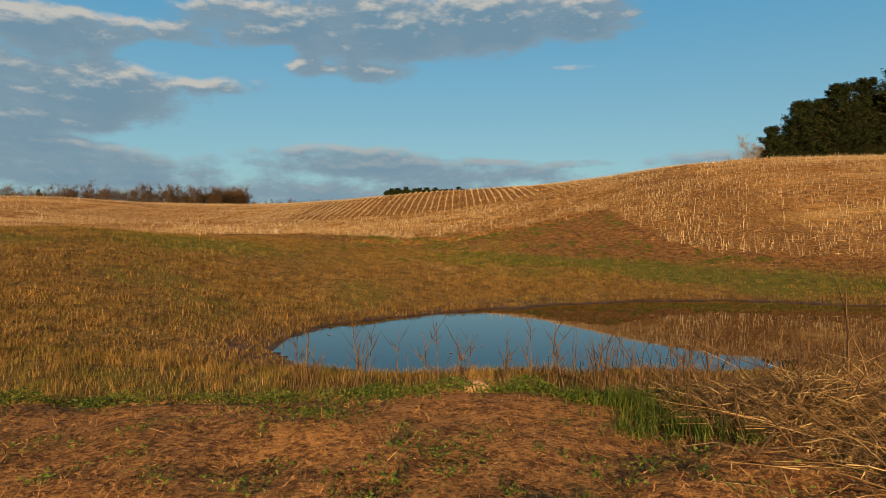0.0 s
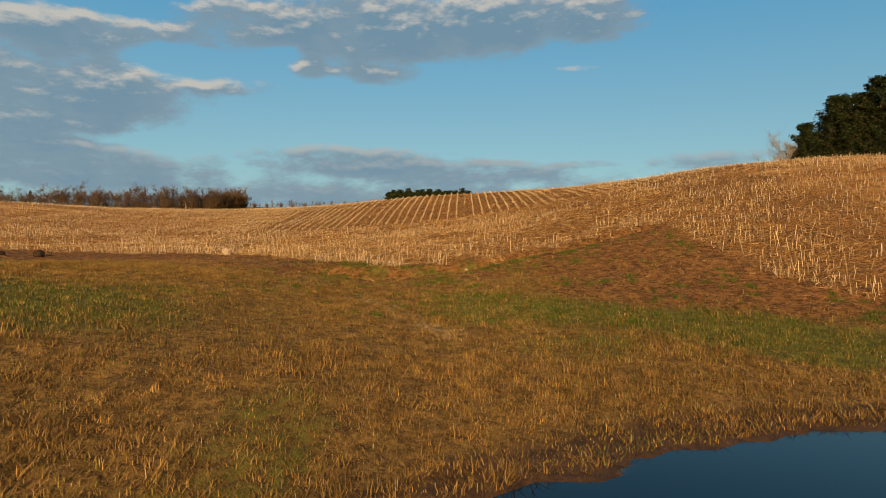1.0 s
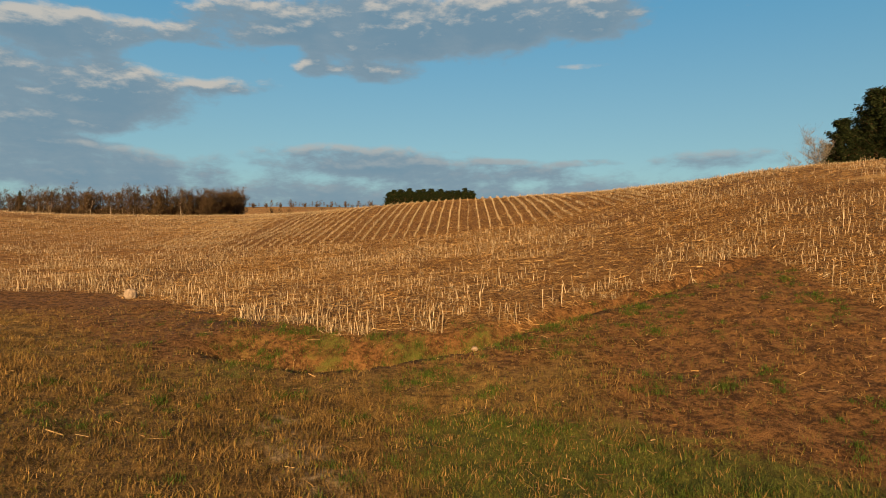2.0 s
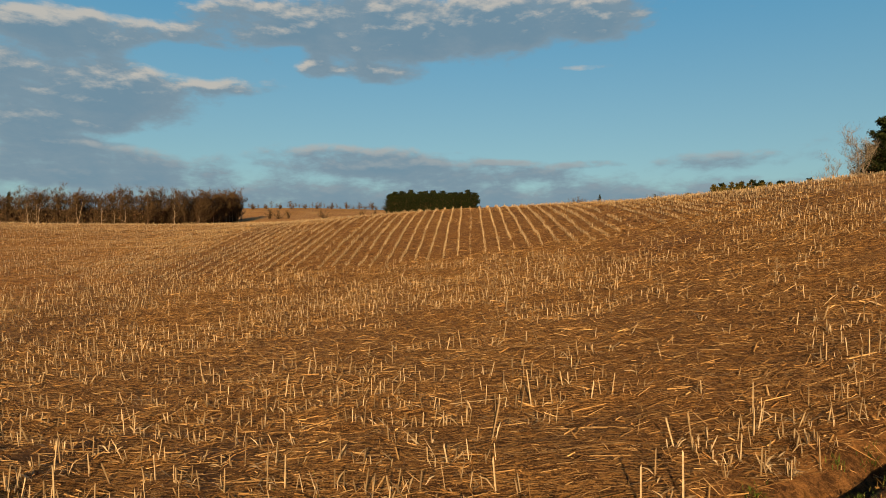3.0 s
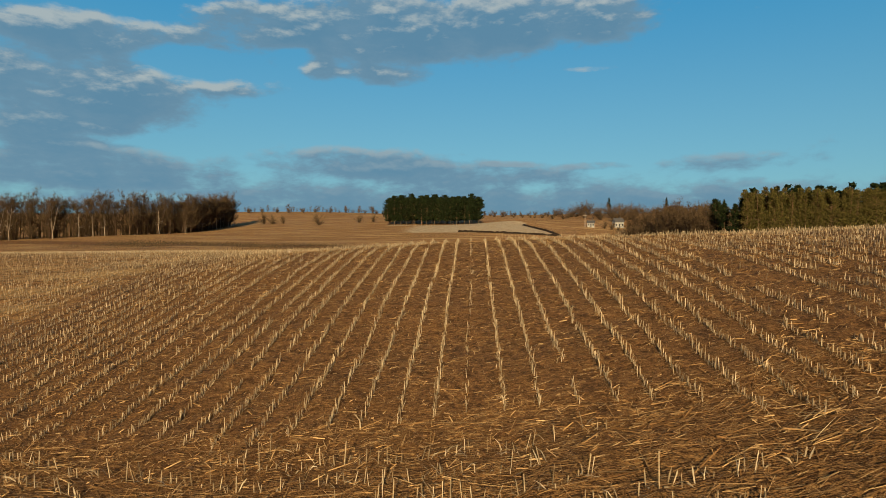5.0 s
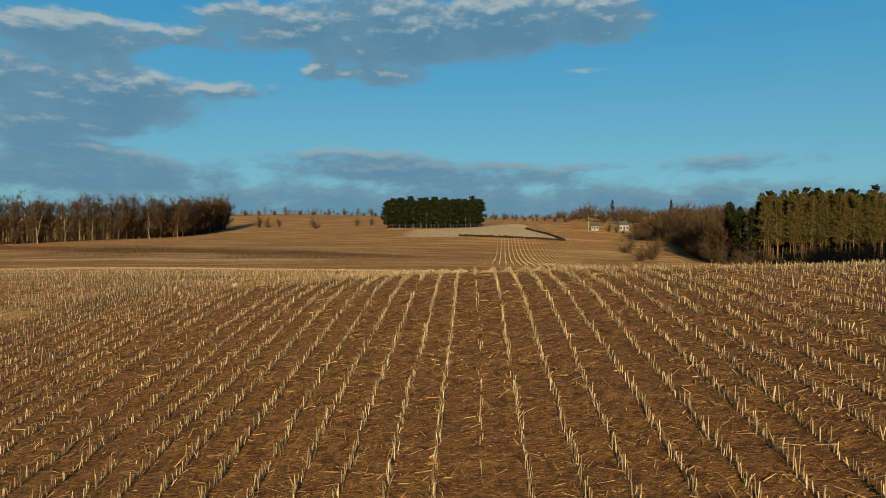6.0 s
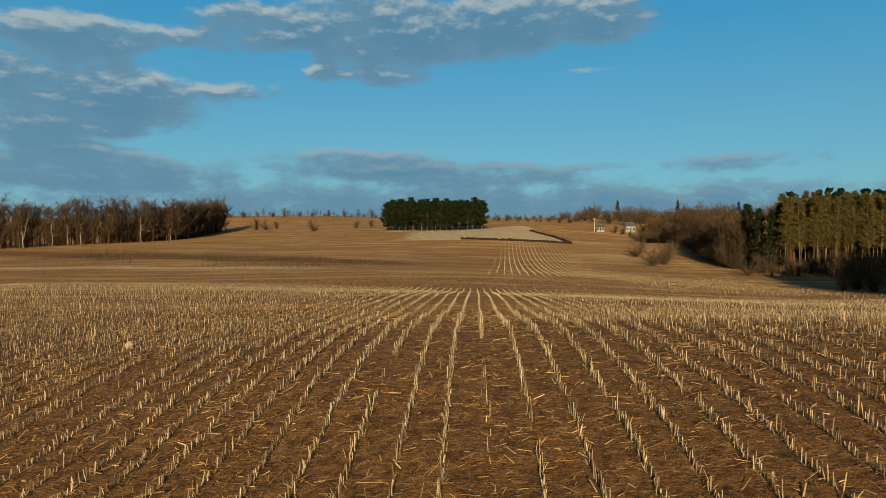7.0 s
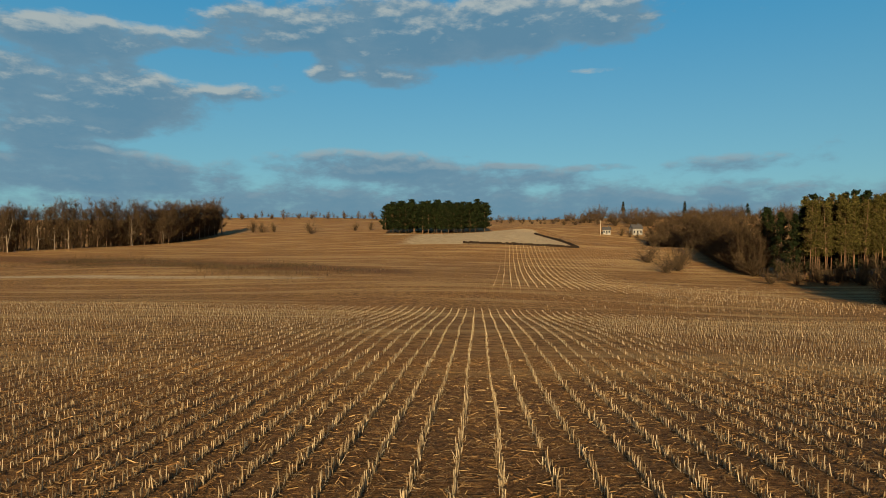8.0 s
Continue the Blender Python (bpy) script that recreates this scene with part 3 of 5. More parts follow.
x, y = [np.concatenate(v) for v in zip(long_rows(66.0, 112.0, -100.0, -48.0, 0.30, 0.9), long_rows(60.0, 112.0, 48.0, 100.0, 0.30, 0.9))]
stalks.append(prisms(on_ground(x, y), rng.uniform(0.10, 0.24, x.size), rng.uniform(0.014, 0.024, x.size), rng.normal(0, 0.03, (x.size, 2)), 3))
tagged(new("stubble_slope", mesh_of("stubble_slope", *joined(stalks), STRAW, True)), "pale corn stubble running over the brow", "stubble", kind="stuff")

# rows on the far slope
k = np.arange(0, 46)
kx, ky = np.meshgrid(k, np.arange(150.0, 336.0, 0.42))
kx, ky = kx.ravel(), ky.ravel() + rng.uniform(-0.2, 0.2, kx.size)
x = 7.0 + kx * 1.35 + 0.06 * (ky - 250) + rng.normal(0, 0.06, kx.size)
ok = rng.uniform(size=x.size) < 0.75 * smooth(0.15, 0.4, patchy(x, ky, 22.0, 61)) * smooth(150, 185, ky) * smooth(338, 326, ky) * smooth(0, 4, kx)
x, y = x[ok], ky[ok]
far_stalks = prisms(on_ground(x, y), rng.uniform(0.12, 0.26, x.size), rng.uniform(0.02, 0.05, x.size), rng.normal(0, 0.03, (x.size, 2)), 3)
tagged(new("stubble_far_rows", mesh_of("stubble_far_rows", *far_stalks, STRAW, True)), "pale stubble rows on the opposite slope", "stubble", kind="stuff")

# straw over the far fields
count = 130000
y = 150 + 300 * rng.uniform(size=count) ** 0.8
x = rng.uniform(-0.95, 0.75, count) * (y - 60) * 0.95
ok = rng.uniform(size=count) < 0.25 + 0.75 * smooth(0.25, 0.7, 0.5 * patchy(x, y * 2.5, 60.0, 63) + 0.5 * patchy(x, y * 3.0, 17.0, 64))
x, y = x[ok], y[ok]
ok = rng.uniform(size=x.size) < zones(x, y)["chaff"]
x, y = x[ok], y[ok]
lean = np.stack([rng.normal(0, 0.9, x.size), rng.normal(0, 0.3, x.size), rng.uniform(0.4, 1.0, x.size)], -1)
cover_straw = [slivers(on_ground(x, y), lean, rng.uniform(0.12, 0.35, x.size) * np.minimum(1, (y - 95) / 200), rng.uniform(0.05, 0.16, x.size) * np.minimum(1, (y - 95) / 200), 0 * x, 1)]
x, y = rng.uniform(-1.0, 0.8, 110000), 112 + 110 * rng.uniform(size=110000)
x = x * (y - 55)
ok = (np.abs(x) > 55) | (y > 148)
ok &= rng.uniform(size=x.size) < zones(x, y)["chaff"] * (0.35 + 0.65 * smooth(0.3, 0.6, patchy(x, y * 3.0, 12.0, 65)))
x, y = x[ok], y[ok]
lean = np.stack([rng.normal(0, 0.5, x.size), rng.normal(0, 0.3, x.size), rng.uniform(0.5, 1.0, x.size)], -1)
cover_straw.append(slivers(on_ground(x, y), lean, rng.uniform(0.07, 0.20, x.size), rng.uniform(0.02, 0.06, x.size), 0 * x, 1))
tagged(new("far_straw", mesh_of("far_straw", *joined(cover_straw), LITTER, True)), "tan straw cover on the far fields", "straw", kind="stuff")

# headland: rows that run across, many of them flattened
k = np.arange(-20, 56)
kx, ky = np.meshgrid(np.arange(-62, 62, 0.17), k)
kx, ky = kx.ravel() + rng.uniform(-0.06, 0.06, kx.size), ky.ravel()
y = field_edge(np.clip(kx, -16, 10)) * 0.35 + 26.2 + ky * ROW_GAP - 0.10 * kx + rng.normal(0, 0.05, kx.size)
back = smooth(55.0, 59.0, y + 0.1 * kx)
standing = smooth(0.53 - 0.17 * back, 0.65 - 0.15 * back, 0.55 * patchy(kx, y, 5.0, 71) + 0.45 * patchy(kx * 0.35, y, 1.1, 72)) + 0.04
inside = y - field_edge(kx)
standing = np.maximum(standing, smooth(2.6, 0.8, inside) * 0.8 * smooth(0.35, 0.55, patchy(kx, y, 1.3, 73)))
left_band = smooth(13.0, 4.0, inside) * smooth(2.0, -4.0, kx) * smooth(0.34, 0.50, patchy(kx * 0.3, y, 1.2, 75)) * 0.8
right_band = smooth(5.0, 11.0, kx) * smooth(66.0, 52.0, y) * smooth(0.32, 0.58, patchy(kx * 0.6, y, 1.1, 76)) * 0.6
standing = np.maximum(standing, np.maximum(left_band, right_band))
ok = (inside > 0.15) & (y < 66.6 - 0.12 * kx) & (rng.uniform(size=y.size) < standing * 0.85)
x, y = kx[ok], y[ok]
heights = rng.gamma(7.0, 0.033, x.size) * (1 + 0.5 * smooth(3.5, 0.5, y - field_edge(x)) * smooth(12.0, 9.0, x) + 0.35 * smooth(9.0, 12.0, x) * smooth(46.0, 38.0, y))
ex = rng.uniform(-9, 15, 900)
ey = field_edge(ex) + np.abs(rng.normal(0, 0.8, ex.size)) + 0.1
ok = rng.uniform(size=ex.size) < smooth(0.3, 0.8, patchy(ex, ey, 0.9, 74))
x, y = np.concatenate([x, ex[ok]]), np.concatenate([y, ey[ok]])
heights = np.concatenate([heights, rng.gamma(3.0, 0.065, int(ok.sum()))])
stalks = [prisms(on_ground(x, y), heights, rng.uniform(0.007, 0.014, x.size) * (1 + 0.25 * smooth(0.3, 0.5, heights)), rng.normal(0, 0.14, (x.size, 2)) * heights[:, None], 4)]
hx, hy = np.repeat(x, 2) + rng.normal(0, 0.07, 2 * x.size), np.repeat(y, 2) + rng.normal(0, 0.07, 2 * x.size)
lean = np.stack([rng.normal(0, 0.9, hx.size), rng.normal(0, 0.7, hx.size), rng.uniform(0.05, 1.0, hx.size)], -1)
stalks.append(slivers(on_ground(hx, hy), lean, rng.uniform(0.10, 0.32, hx.size), rng.uniform(0.010, 0.035, hx.size), rng.uniform(0, 0.06, hx.size), 2))
tagged(new("stubble_headland", mesh_of("stubble_headland", *joined(stalks), STRAW, True)), "uneven pale corn stubble along the field's edge", "stubble", kind="stuff")

# straw and broken stalks lying about
def litter(count, x0, x1, y0, y1, long_mean, across, fat=1.0, outside=0.0, widest=2.6):
    x, y = rng.uniform(x0, x1, count), rng.uniform(y0, y1, count)
    ok = (y > field_edge(x) + 0.05 - outside) & (rng.uniform(size=count) < (0.35 + 0.65 * patchy(x, y, 2.2, 81)) * (1 - 0.6 * np.exp(-(((x - 9.0) / 3.4) ** 2 + ((y - 60.0) / 4.0) ** 2)))) & (from_shore(x, y) > 0.1)
    x, y = x[ok], y[ok]
    turn = np.where(rng.uniform(size=x.size) < across, rng.normal(0, 0.22, x.size) + np.pi * rng.integers(0, 2, x.size), rng.uniform(0, 2 * np.pi, x.size))
    size = rng.gamma(3.0, long_mean / 3.0, x.size) * rng.choice((0.5, 1.0, 1.6), x.size, p=(0.5, 0.38, 0.12))
    size = np.minimum(size, 2.6 * long_mean)
    end_x, end_y = x + np.cos(turn) * size, y + np.sin(turn) * size
    d = np.stack([end_x - x, end_y - y, ground_z(end_x, end_y) - ground_z(x, y) + np.abs(rng.normal(0.0, 0.24, x.size)) * np.minimum(size, 0.16)], -1)
    return slivers(on_ground(x, y, 0.03), d, size, rng.uniform(0.008, 0.022, x.size) * rng.choice((0.7, 1.2, widest), x.size) * np.where(np.abs(x) < 15, 1.0, fat), rng.uniform(0, 0.07, x.size) * size, 1)


lying = [litter(200000, -14, 15, 37, 68, 0.24, 0.72), litter(60000, -36, 36, 24, 68, 0.36, 0.6, 1.6), litter(230000, -15, 16, 66, 112, 0.16, 0.5, 1.0, 0.0, 2.5), litter(30000, -45, 45, 64, 112, 0.16, 0.3, 1.7, 0.0, 1.6), litter(11000, -14, 16, 28, 43, 0.14, 0.5, 0.9, 9.0)]
tagged(new("straw_litter", mesh_of("straw_litter", *joined(lying), LITTER, True)), "broken straw and leaves lying over the soil", "straw", kind="stuff")
big = litter(500, -16, 16, 38, 66, 0.55, 0.75, 0.9)
leaning_x, leaning_y = rng.uniform(-15, 16, 420), rng.uniform(38, 66, 420)
ok = leaning_y > field_edge(leaning_x) + 0.2
leaning_x, leaning_y = leaning_x[ok], leaning_y[ok]
tilt = np.stack([rng.normal(0, 0.7, leaning_x.size), rng.normal(0, 0.5, leaning_x.size), rng.uniform(0.3, 1.0, leaning_x.size)], -1)
big = joined([big, slivers(on_ground(leaning_x, leaning_y), tilt, rng.uniform(0.25, 0.6, leaning_x.size), rng.uniform(0.010, 0.020, leaning_x.size), rng.uniform(0, 0.03, leaning_x.size))])
tagged(new("fallen_stalks", mesh_of("fallen_stalks", *big, STRAW, True)), "long pale corn stalks fallen and leaning", "straw", kind="stuff")


# grass round the pond
def turf_points(count, x0, x1, y0, y1):
    x, y = rng.uniform(x0, x1, count), rng.uniform(y0, y1, count)
    clump = np.clip(0.62 * patchy(x, y, 0.42, 91) + 0.38 * patchy(x, y, 0.17, 92), 0, 1)
    return x, y, clump


def grass(name, mat, label, count, box, choose, tall, wide=0.0075, bend=0.5):
    x, y, clump = turf_points(count, *box)
    z = zones(x, y)
    ok = (from_shore(x, y) > 0.12) & (rng.uniform(size=count) < choose(x, y, z, clump))
    x, y, clump = x[ok], y[ok], clump[ok]
    h = tall(x, y) * (0.25 + 1.5 * clump) * rng.uniform(0.6, 1.15, x.size)
    tagged(new(name, mesh_of(name, *blades(on_ground(x, y, -0.01), h, np.full(x.size, wide) * rng.uniform(0.6, 1.5, x.size), rng.uniform(0.0, 2 * bend, x.size)), mat)), label, "grass", kind="stuff")


def low(x, y):
    return 0.07 + 0.07 * patchy(x, y, 3.0, 93)


grass("dry_grass", DRY_GRASS, "dry tan grass on the pond's bank", 640000, (-22, 20, 10, 44), lambda x, y, z, c: z["turf"] * (1 - 0.6 * z["sward"]) * (0.35 + 0.65 * smooth(0.30, 0.58, c)) * 0.85, low, 0.0115, 1.4)
grass("olive_grass", OLIVE_GRASS, "short olive grass among the dry blades", 330000, (-24, 22, 10, 44), lambda x, y, z, c: z["turf"] * smooth(0.3, 0.7, 1 - c) * (0.35 + 0.65 * smooth(0.3, 0.7, patchy(x, y, 4.0, 95))) * 0.8, low, 0.011, 1.0)
grass("green_grass", GREEN_GRASS, "fresh green grass in patches", 170000, (-18, 20, 20, 44), lambda x, y, z, c: z["sward"] * smooth(0.15, 0.5, c), low)
grass("bank_edge_grass", GREEN_GRASS, "green grass along the bank's edge", 70000, (-9, 9, 3.6, 5.8),
      lambda x, y, z, c: (0.25 + 0.75 * smooth(0.2, 1.2, x)) * np.exp(-(((y - 4.45 - 0.25 * patchy(x, x * 0, 1.2, 96) + 0.45 * smooth(0.3, 1.6, x)) / (0.22 + 0.22 * smooth(0.2, 1.5, x))) ** 2)) * smooth(0.35, 0.6, c),
      lambda x, y: 0.035 + 0.10 * smooth(0.3, 1.6, x) * patchy(x, y, 0.4, 97), 0.006, 0.7)
grass("tall_dry_grass", DRY_GRASS, "tall dry grass between bank and water", 120000, (-12, 14, 5.0, 11.6),
      lambda x, y, z, c: smooth(5.0, 6.2, y) * (1 - smooth(10.6, 11.4, y)) * (0.15 + 0.75 * smooth(0.42, 0.62, c)), lambda x, y: 0.08 + 0.12 * patchy(x, y, 0.8, 98), 0.0045, 0.55)
grass("rank_grass", OLIVE_GRASS, "olive grass low between bank and water", 110000, (-12, 14, 5.0, 11.6),
      lambda x, y, z, c: smooth(5.0, 6.0, y) * (1 - smooth(10.8, 11.4, y)) * smooth(0.6, 0.3, c), lambda x, y: 0.09 + 0.07 * patchy(x, y, 1.1, 101), 0.007, 0.6)
x, y = rng.uniform(-4.5, 4.5, 120000), 1.5 + 3.5 * rng.uniform(size=120000) ** 1.25
ok = rng.uniform(size=x.size) < 0.25 + 0.75 * smooth(0.3, 0.6, patchy(x, y, 0.22, 102))
x, y = x[ok], y[ok]
turn = rng.uniform(0, np.pi * 2, x.size)
chips = slivers(on_ground(x, y, 0.008), np.stack([np.cos(turn), np.sin(turn), rng.normal(0.25, 0.35, x.size)], -1), rng.gamma(3, 0.0075, x.size), rng.uniform(0.0024, 0.0060, x.size), rng.uniform(0, 0.012, x.size), 1)
tagged(new("bank_straw", mesh_of("bank_straw", *chips, BANK_STRAW, True)), "short straw trodden into the bank's soil", "straw", kind="stuff")


def clumps(name, mat, label, cx, cy, wide, tall, per, thin=1.0):
    # tufts of grass blades that spread from their middles
    n_blades = np.maximum(3, (per * (wide / 0.15) ** 2)).astype(int)
    i = np.repeat(np.arange(len(cx)), n_blades)
    r, a = np.abs(rng.normal(0, 0.55, i.size)) * wide[i], rng.uniform(0, 2 * np.pi, i.size)
    x, y = cx[i] + r * np.cos(a) * 1.3, cy[i] + r * np.sin(a)
    h = tall[i] * rng.uniform(0.4, 1.1, i.size)
    tagged(new(name, mesh_of(name, *blades(on_ground(x, y, -0.01), h, rng.uniform(0.006, 0.013, i.size) * thin, rng.uniform(0.1, 1.3, i.size)), mat)), label, "grass", kind="stuff")


cx, cy = rng.uniform(-9, 15, 4200), rng.uniform(29, 42.5, 4200)
inside = cy - field_edge(cx)
hollow = np.exp(-((inside + 1.0) / 0.9) ** 2) * smooth(-8, -6, cx) * (1 - smooth(5, 8, cx))
ok = rng.uniform(size=cx.size) < np.maximum(hollow * 0.8, np.where((cx > 0.5) & (inside < -0.3), 0.42, np.where(inside < -2.0, 0.22, 0.0)) * smooth(0.3, 0.6, patchy(cx, cy, 1.4, 103)))
cx, cy = cx[ok], cy[ok]
ex, ey = rng.uniform(0.35, 3.4, 120), rng.uniform(3.0, 4.9, 120)
ok = rng.uniform(size=120) < np.where(ex < 1.6, smooth(0.4, 1.3, ex + (ey - 3.6) * 0.5), smooth(4.0, 4.5, ey))
clumps("bank_tussocks", LEAFY, "dark green grass tussocks beside the heap", ex[ok], ey[ok], rng.uniform(0.06, 0.15, int(ok.sum())), rng.uniform(0.06, 0.16, int(ok.sum())), 230, 0.5)
clumps("green_tufts", LEAFY, "small green grass tufts on bare soil", cx, cy, rng.gamma(4, 0.04, cx.size), rng.uniform(0.06, 0.15, cx.size), 40)


# ---- trees ----
def tubes(segments, sides):
    """Tapered limbs from rows of (start, end, radius at start, radius at end)."""
    a = np.array([s[0] for s in segments], float)
    b = np.array([s[1] for s in segments], float)
    ra, rb = np.array([s[2] for s in segments], float), np.array([s[3] for s in segments], float)
    d = b - a
    d /= np.linalg.norm(d, axis=1, keepdims=True) + 1e-9
    help_axis = np.where(np.abs(d[:, 2:]) > 0.8, np.array((1.0, 0, 0)), np.array((0, 0, 1.0)))
    p = np.cross(d, help_axis)
    p /= np.linalg.norm(p, axis=1, keepdims=True)
    q = np.cross(d, p)
    ang = np.arange(sides) * 2 * np.pi / sides
    ring_at = p[:, None, :] * np.cos(ang)[None, :, None] + q[:, None, :] * np.sin(ang)[None, :, None]
    verts = np.concatenate([a[:, None, :] + ring_at * ra[:, None, None], b[:, None, :] + ring_at * rb[:, None, None]], 1).reshape(-1, 3)
    o = np.arange(len(a)) * 2 * sides
    return verts, [np.concatenate([np.stack([o + k, o + (k + 1) % sides, o + sides + (k + 1) % sides, o + sides + k], -1) for k in range(sides)])]


def flakes(centres, size, flatness=1.0):
    """Loose three-cornered leaf and needle clumps round centres."""
    count = len(centres)
    corner = rng.normal(0, 1, (count, 3, 3)) * np.array((1, 1, flatness))
    corner /= np.linalg.norm(corner, axis=2, keepdims=True)
    verts = (centres[:, None, :] + corner * (size[:, None, None] * rng.uniform(0.5, 1.0, (count, 3, 1)))).reshape(-1, 3)
    return verts, [np.arange(count * 3).reshape(-1, 3)]


def limb_walk(start, heading, length, radius, steps, wander, lift):
    """A crooked limb: its segments and its joints."""
    out, p, d = [], np.array(start, float), np.array(heading, float)
    for i in range(steps):
        d = d + rng.normal(0, wander, 3) + np.array((0, 0, lift))
        d /= np.linalg.norm(d)
        q = p + d * length / steps
        out.append((p, q, radius * (1 - 0.75 * i / steps), radius * (1 - 0.75 * (i + 1) / steps)))
        p = q
    return out


def bare_tree(name, label, tall, wide, bark, twig_mat, low_limb=0.3, twig_count=900, fork=False, category="tree", coarse=1.0, arms=15):
    """A leafless broadleaf: trunk with limbs, and a crown of fine twigs."""
    tree = tagged(new(name), label, category)
    stem = limb_walk((0, 0, -0.3), (0, 0, 1), tall * 0.72, tall * 0.0135, 8, 0.07, 0.25)
    if fork:
        stem += limb_walk(stem[1][1], (rng.uniform(-0.6, 0.6), 0.3, 1), tall * 0.6, tall * 0.010, 7, 0.07, 0.3)
    limbs, tips = list(stem), []
    for i in range(arms):
        j = stem[rng.integers(max(1, int(low_limb * 8)), len(stem))]
        f = rng.uniform()
        a = rng.uniform(0, 2 * np.pi)
        reach = wide * rng.uniform(0.45, 1.0) * (1.1 - 0.45 * j[0][2] / tall)
        branch = limb_walk(j[0] * (1 - f) + j[1] * f, (math.cos(a), math.sin(a), rng.uniform(0.35, 1.1)), reach, j[2] * 0.5, 3, 0.2, 0.12)
        limbs += branch
        for k in range(3):
            s = branch[rng.integers(0, 3)]
            a2 = rng.uniform(0, 2 * np.pi)
            sub = limb_walk(s[1], (math.cos(a2), math.sin(a2), rng.uniform(0.2, 1.2)), reach * 0.5, s[3] * 0.6 + 0.008, 2, 0.2, 0.1)
            limbs += sub
            tips += sub
    part("trunk", mesh_of("trunk", *tubes(limbs, 3), bark), tree)
    tips = tips + limbs[len(stem):]
    pick = rng.integers(0, len(tips), twig_count)
    f = rng.uniform(size=(twig_count, 1))
    base = np.array([tips[i][0] for i in pick]) * (1 - f) + np.array([tips[i][1] for i in pick]) * f
    d = rng.normal(0, 0.7, (twig_count, 3)) + np.array((0, 0, 0.8)) + (base * np.array((1, 1, 0))) / (wide + 0.1) * 0.45
    part("crown", mesh_of("crown", *slivers(base, d, rng.uniform(0.5, 1.5, twig_count) * tall / 16, rng.uniform(0.05, 0.13, twig_count) * coarse, rng.uniform(-0.05, 0.1, twig_count), 1), twig_mat, True), tree)
    return tree


def pine(name, label, tall, wide, bare, needles, branches=70, per=6, tuft=7, droop=0.0, size=0.42, round_top=0.75, girth=0.0085):
    """An evergreen: straight trunk, and whorls of needle clumps along drooping boughs."""
    tree = tagged(new(name), label, "tree")
    stem = limb_walk((0, 0, -0.3), (0, 0, 1), tall * 0.97, tall * girth, 7, 0.02, 0.2)
    boughs, spots = [], []
    for i in range(branches):
        f = bare + (1 - bare) * rng.uniform() ** 0.9
        s = min(1.0, (f - bare) / (1 - bare))
        reach = wide * ((1 - s) ** round_top * 0.85 + 0.12) * rng.uniform(0.55, 1.12) * min(1.0, 0.5 + s * 3)
        a = rng.uniform(0, 2 * np.pi)
        p = np.array((0, 0, f * tall * 0.96))
        q = p + np.array((math.cos(a) * reach, math.sin(a) * reach, reach * (0.30 - droop + 0.3 * s)))
        boughs.append((p, q, 0.05, 0.012))
        for k in range(per):
            g = 0.25 + 0.75 * (k + rng.uniform()) / per
            spots += [p * (1 - g) + q * g + rng.normal(0, 0.16 + 0.10 * reach * 0.3, 3) for _ in range(tuft)]
    spots += [np.array((0, 0, tall * 0.955)) + rng.normal(0, 0.2, 3) * np.array((1, 1, 1.6)) for _ in range(12)]
    spots = np.array(spots)
    part("trunk", mesh_of("trunk", *joined([tubes(stem, 6), tubes(boughs, 3)]), PINE_BARK), tree)
    part("crown", mesh_of("crown", *flakes(spots, rng.uniform(0.6, 1.25, len(spots)) * size, 0.55), needles, True), tree)
    return tree


def bush(name, label, tall, wide, twig_mat, count=900, category="shrub"):
    """A leafless shrub: stems from one base, and a haze of twigs."""
    shrub = tagged(new(name), label, category)
    stems = []
    for i in range(16):
        a, out = rng.uniform(0, 2 * np.pi), rng.uniform(0.1, 1.0)
        stems += limb_walk((rng.normal(0, 0.02), rng.normal(0, 0.02), -0.2), (math.cos(a) * out, math.sin(a) * out, 1), tall * rng.uniform(0.6, 1.0), 0.05, 4, 0.15, 0.0)
    part("stem", mesh_of("stem", *tubes(stems, 4), BARK), shrub)
    pick = rng.integers(0, len(stems), count)
    f = rng.uniform(size=(count, 1))
    base = np.array([stems[i][0] for i in pick]) * (1 - f) + np.array([stems[i][1] for i in pick]) * f
    d = rng.normal(0, 0.8, (count, 3)) + np.array((0, 0, 0.5)) + base * np.array((1, 1, 0)) / wide
    part("crown", mesh_of("crown", *slivers(base, d, rng.uniform(0.4, 1.1, count) * wide * 0.42, rng.uniform(0.03, 0.08, count), rng.uniform(0, 0.1, count), 1), twig_mat, True), shrub)
    return shrub


def set_down(model, used, x, y, size=1.0, turn=None, group="", label=""):
    """Stands a model, or after its first use a copy of it, on the ground."""
    turn = rng.uniform(0, 2 * np.pi) if turn is None else turn
    m = Matrix.LocRotScale((x, y, float(ground_z(np.array([x]), np.array([y]))[0])), Euler((0, 0, turn)), (size * float(rng.uniform(0.9, 1.12)), size * float(rng.uniform(0.9, 1.12)), size))
    ob = model
    if model.name in used:
        ob = copy_thing(model, m)
    else:
        used.add(model.name)
        model.matrix_basis = m
    return tagged(ob, label, group=group)


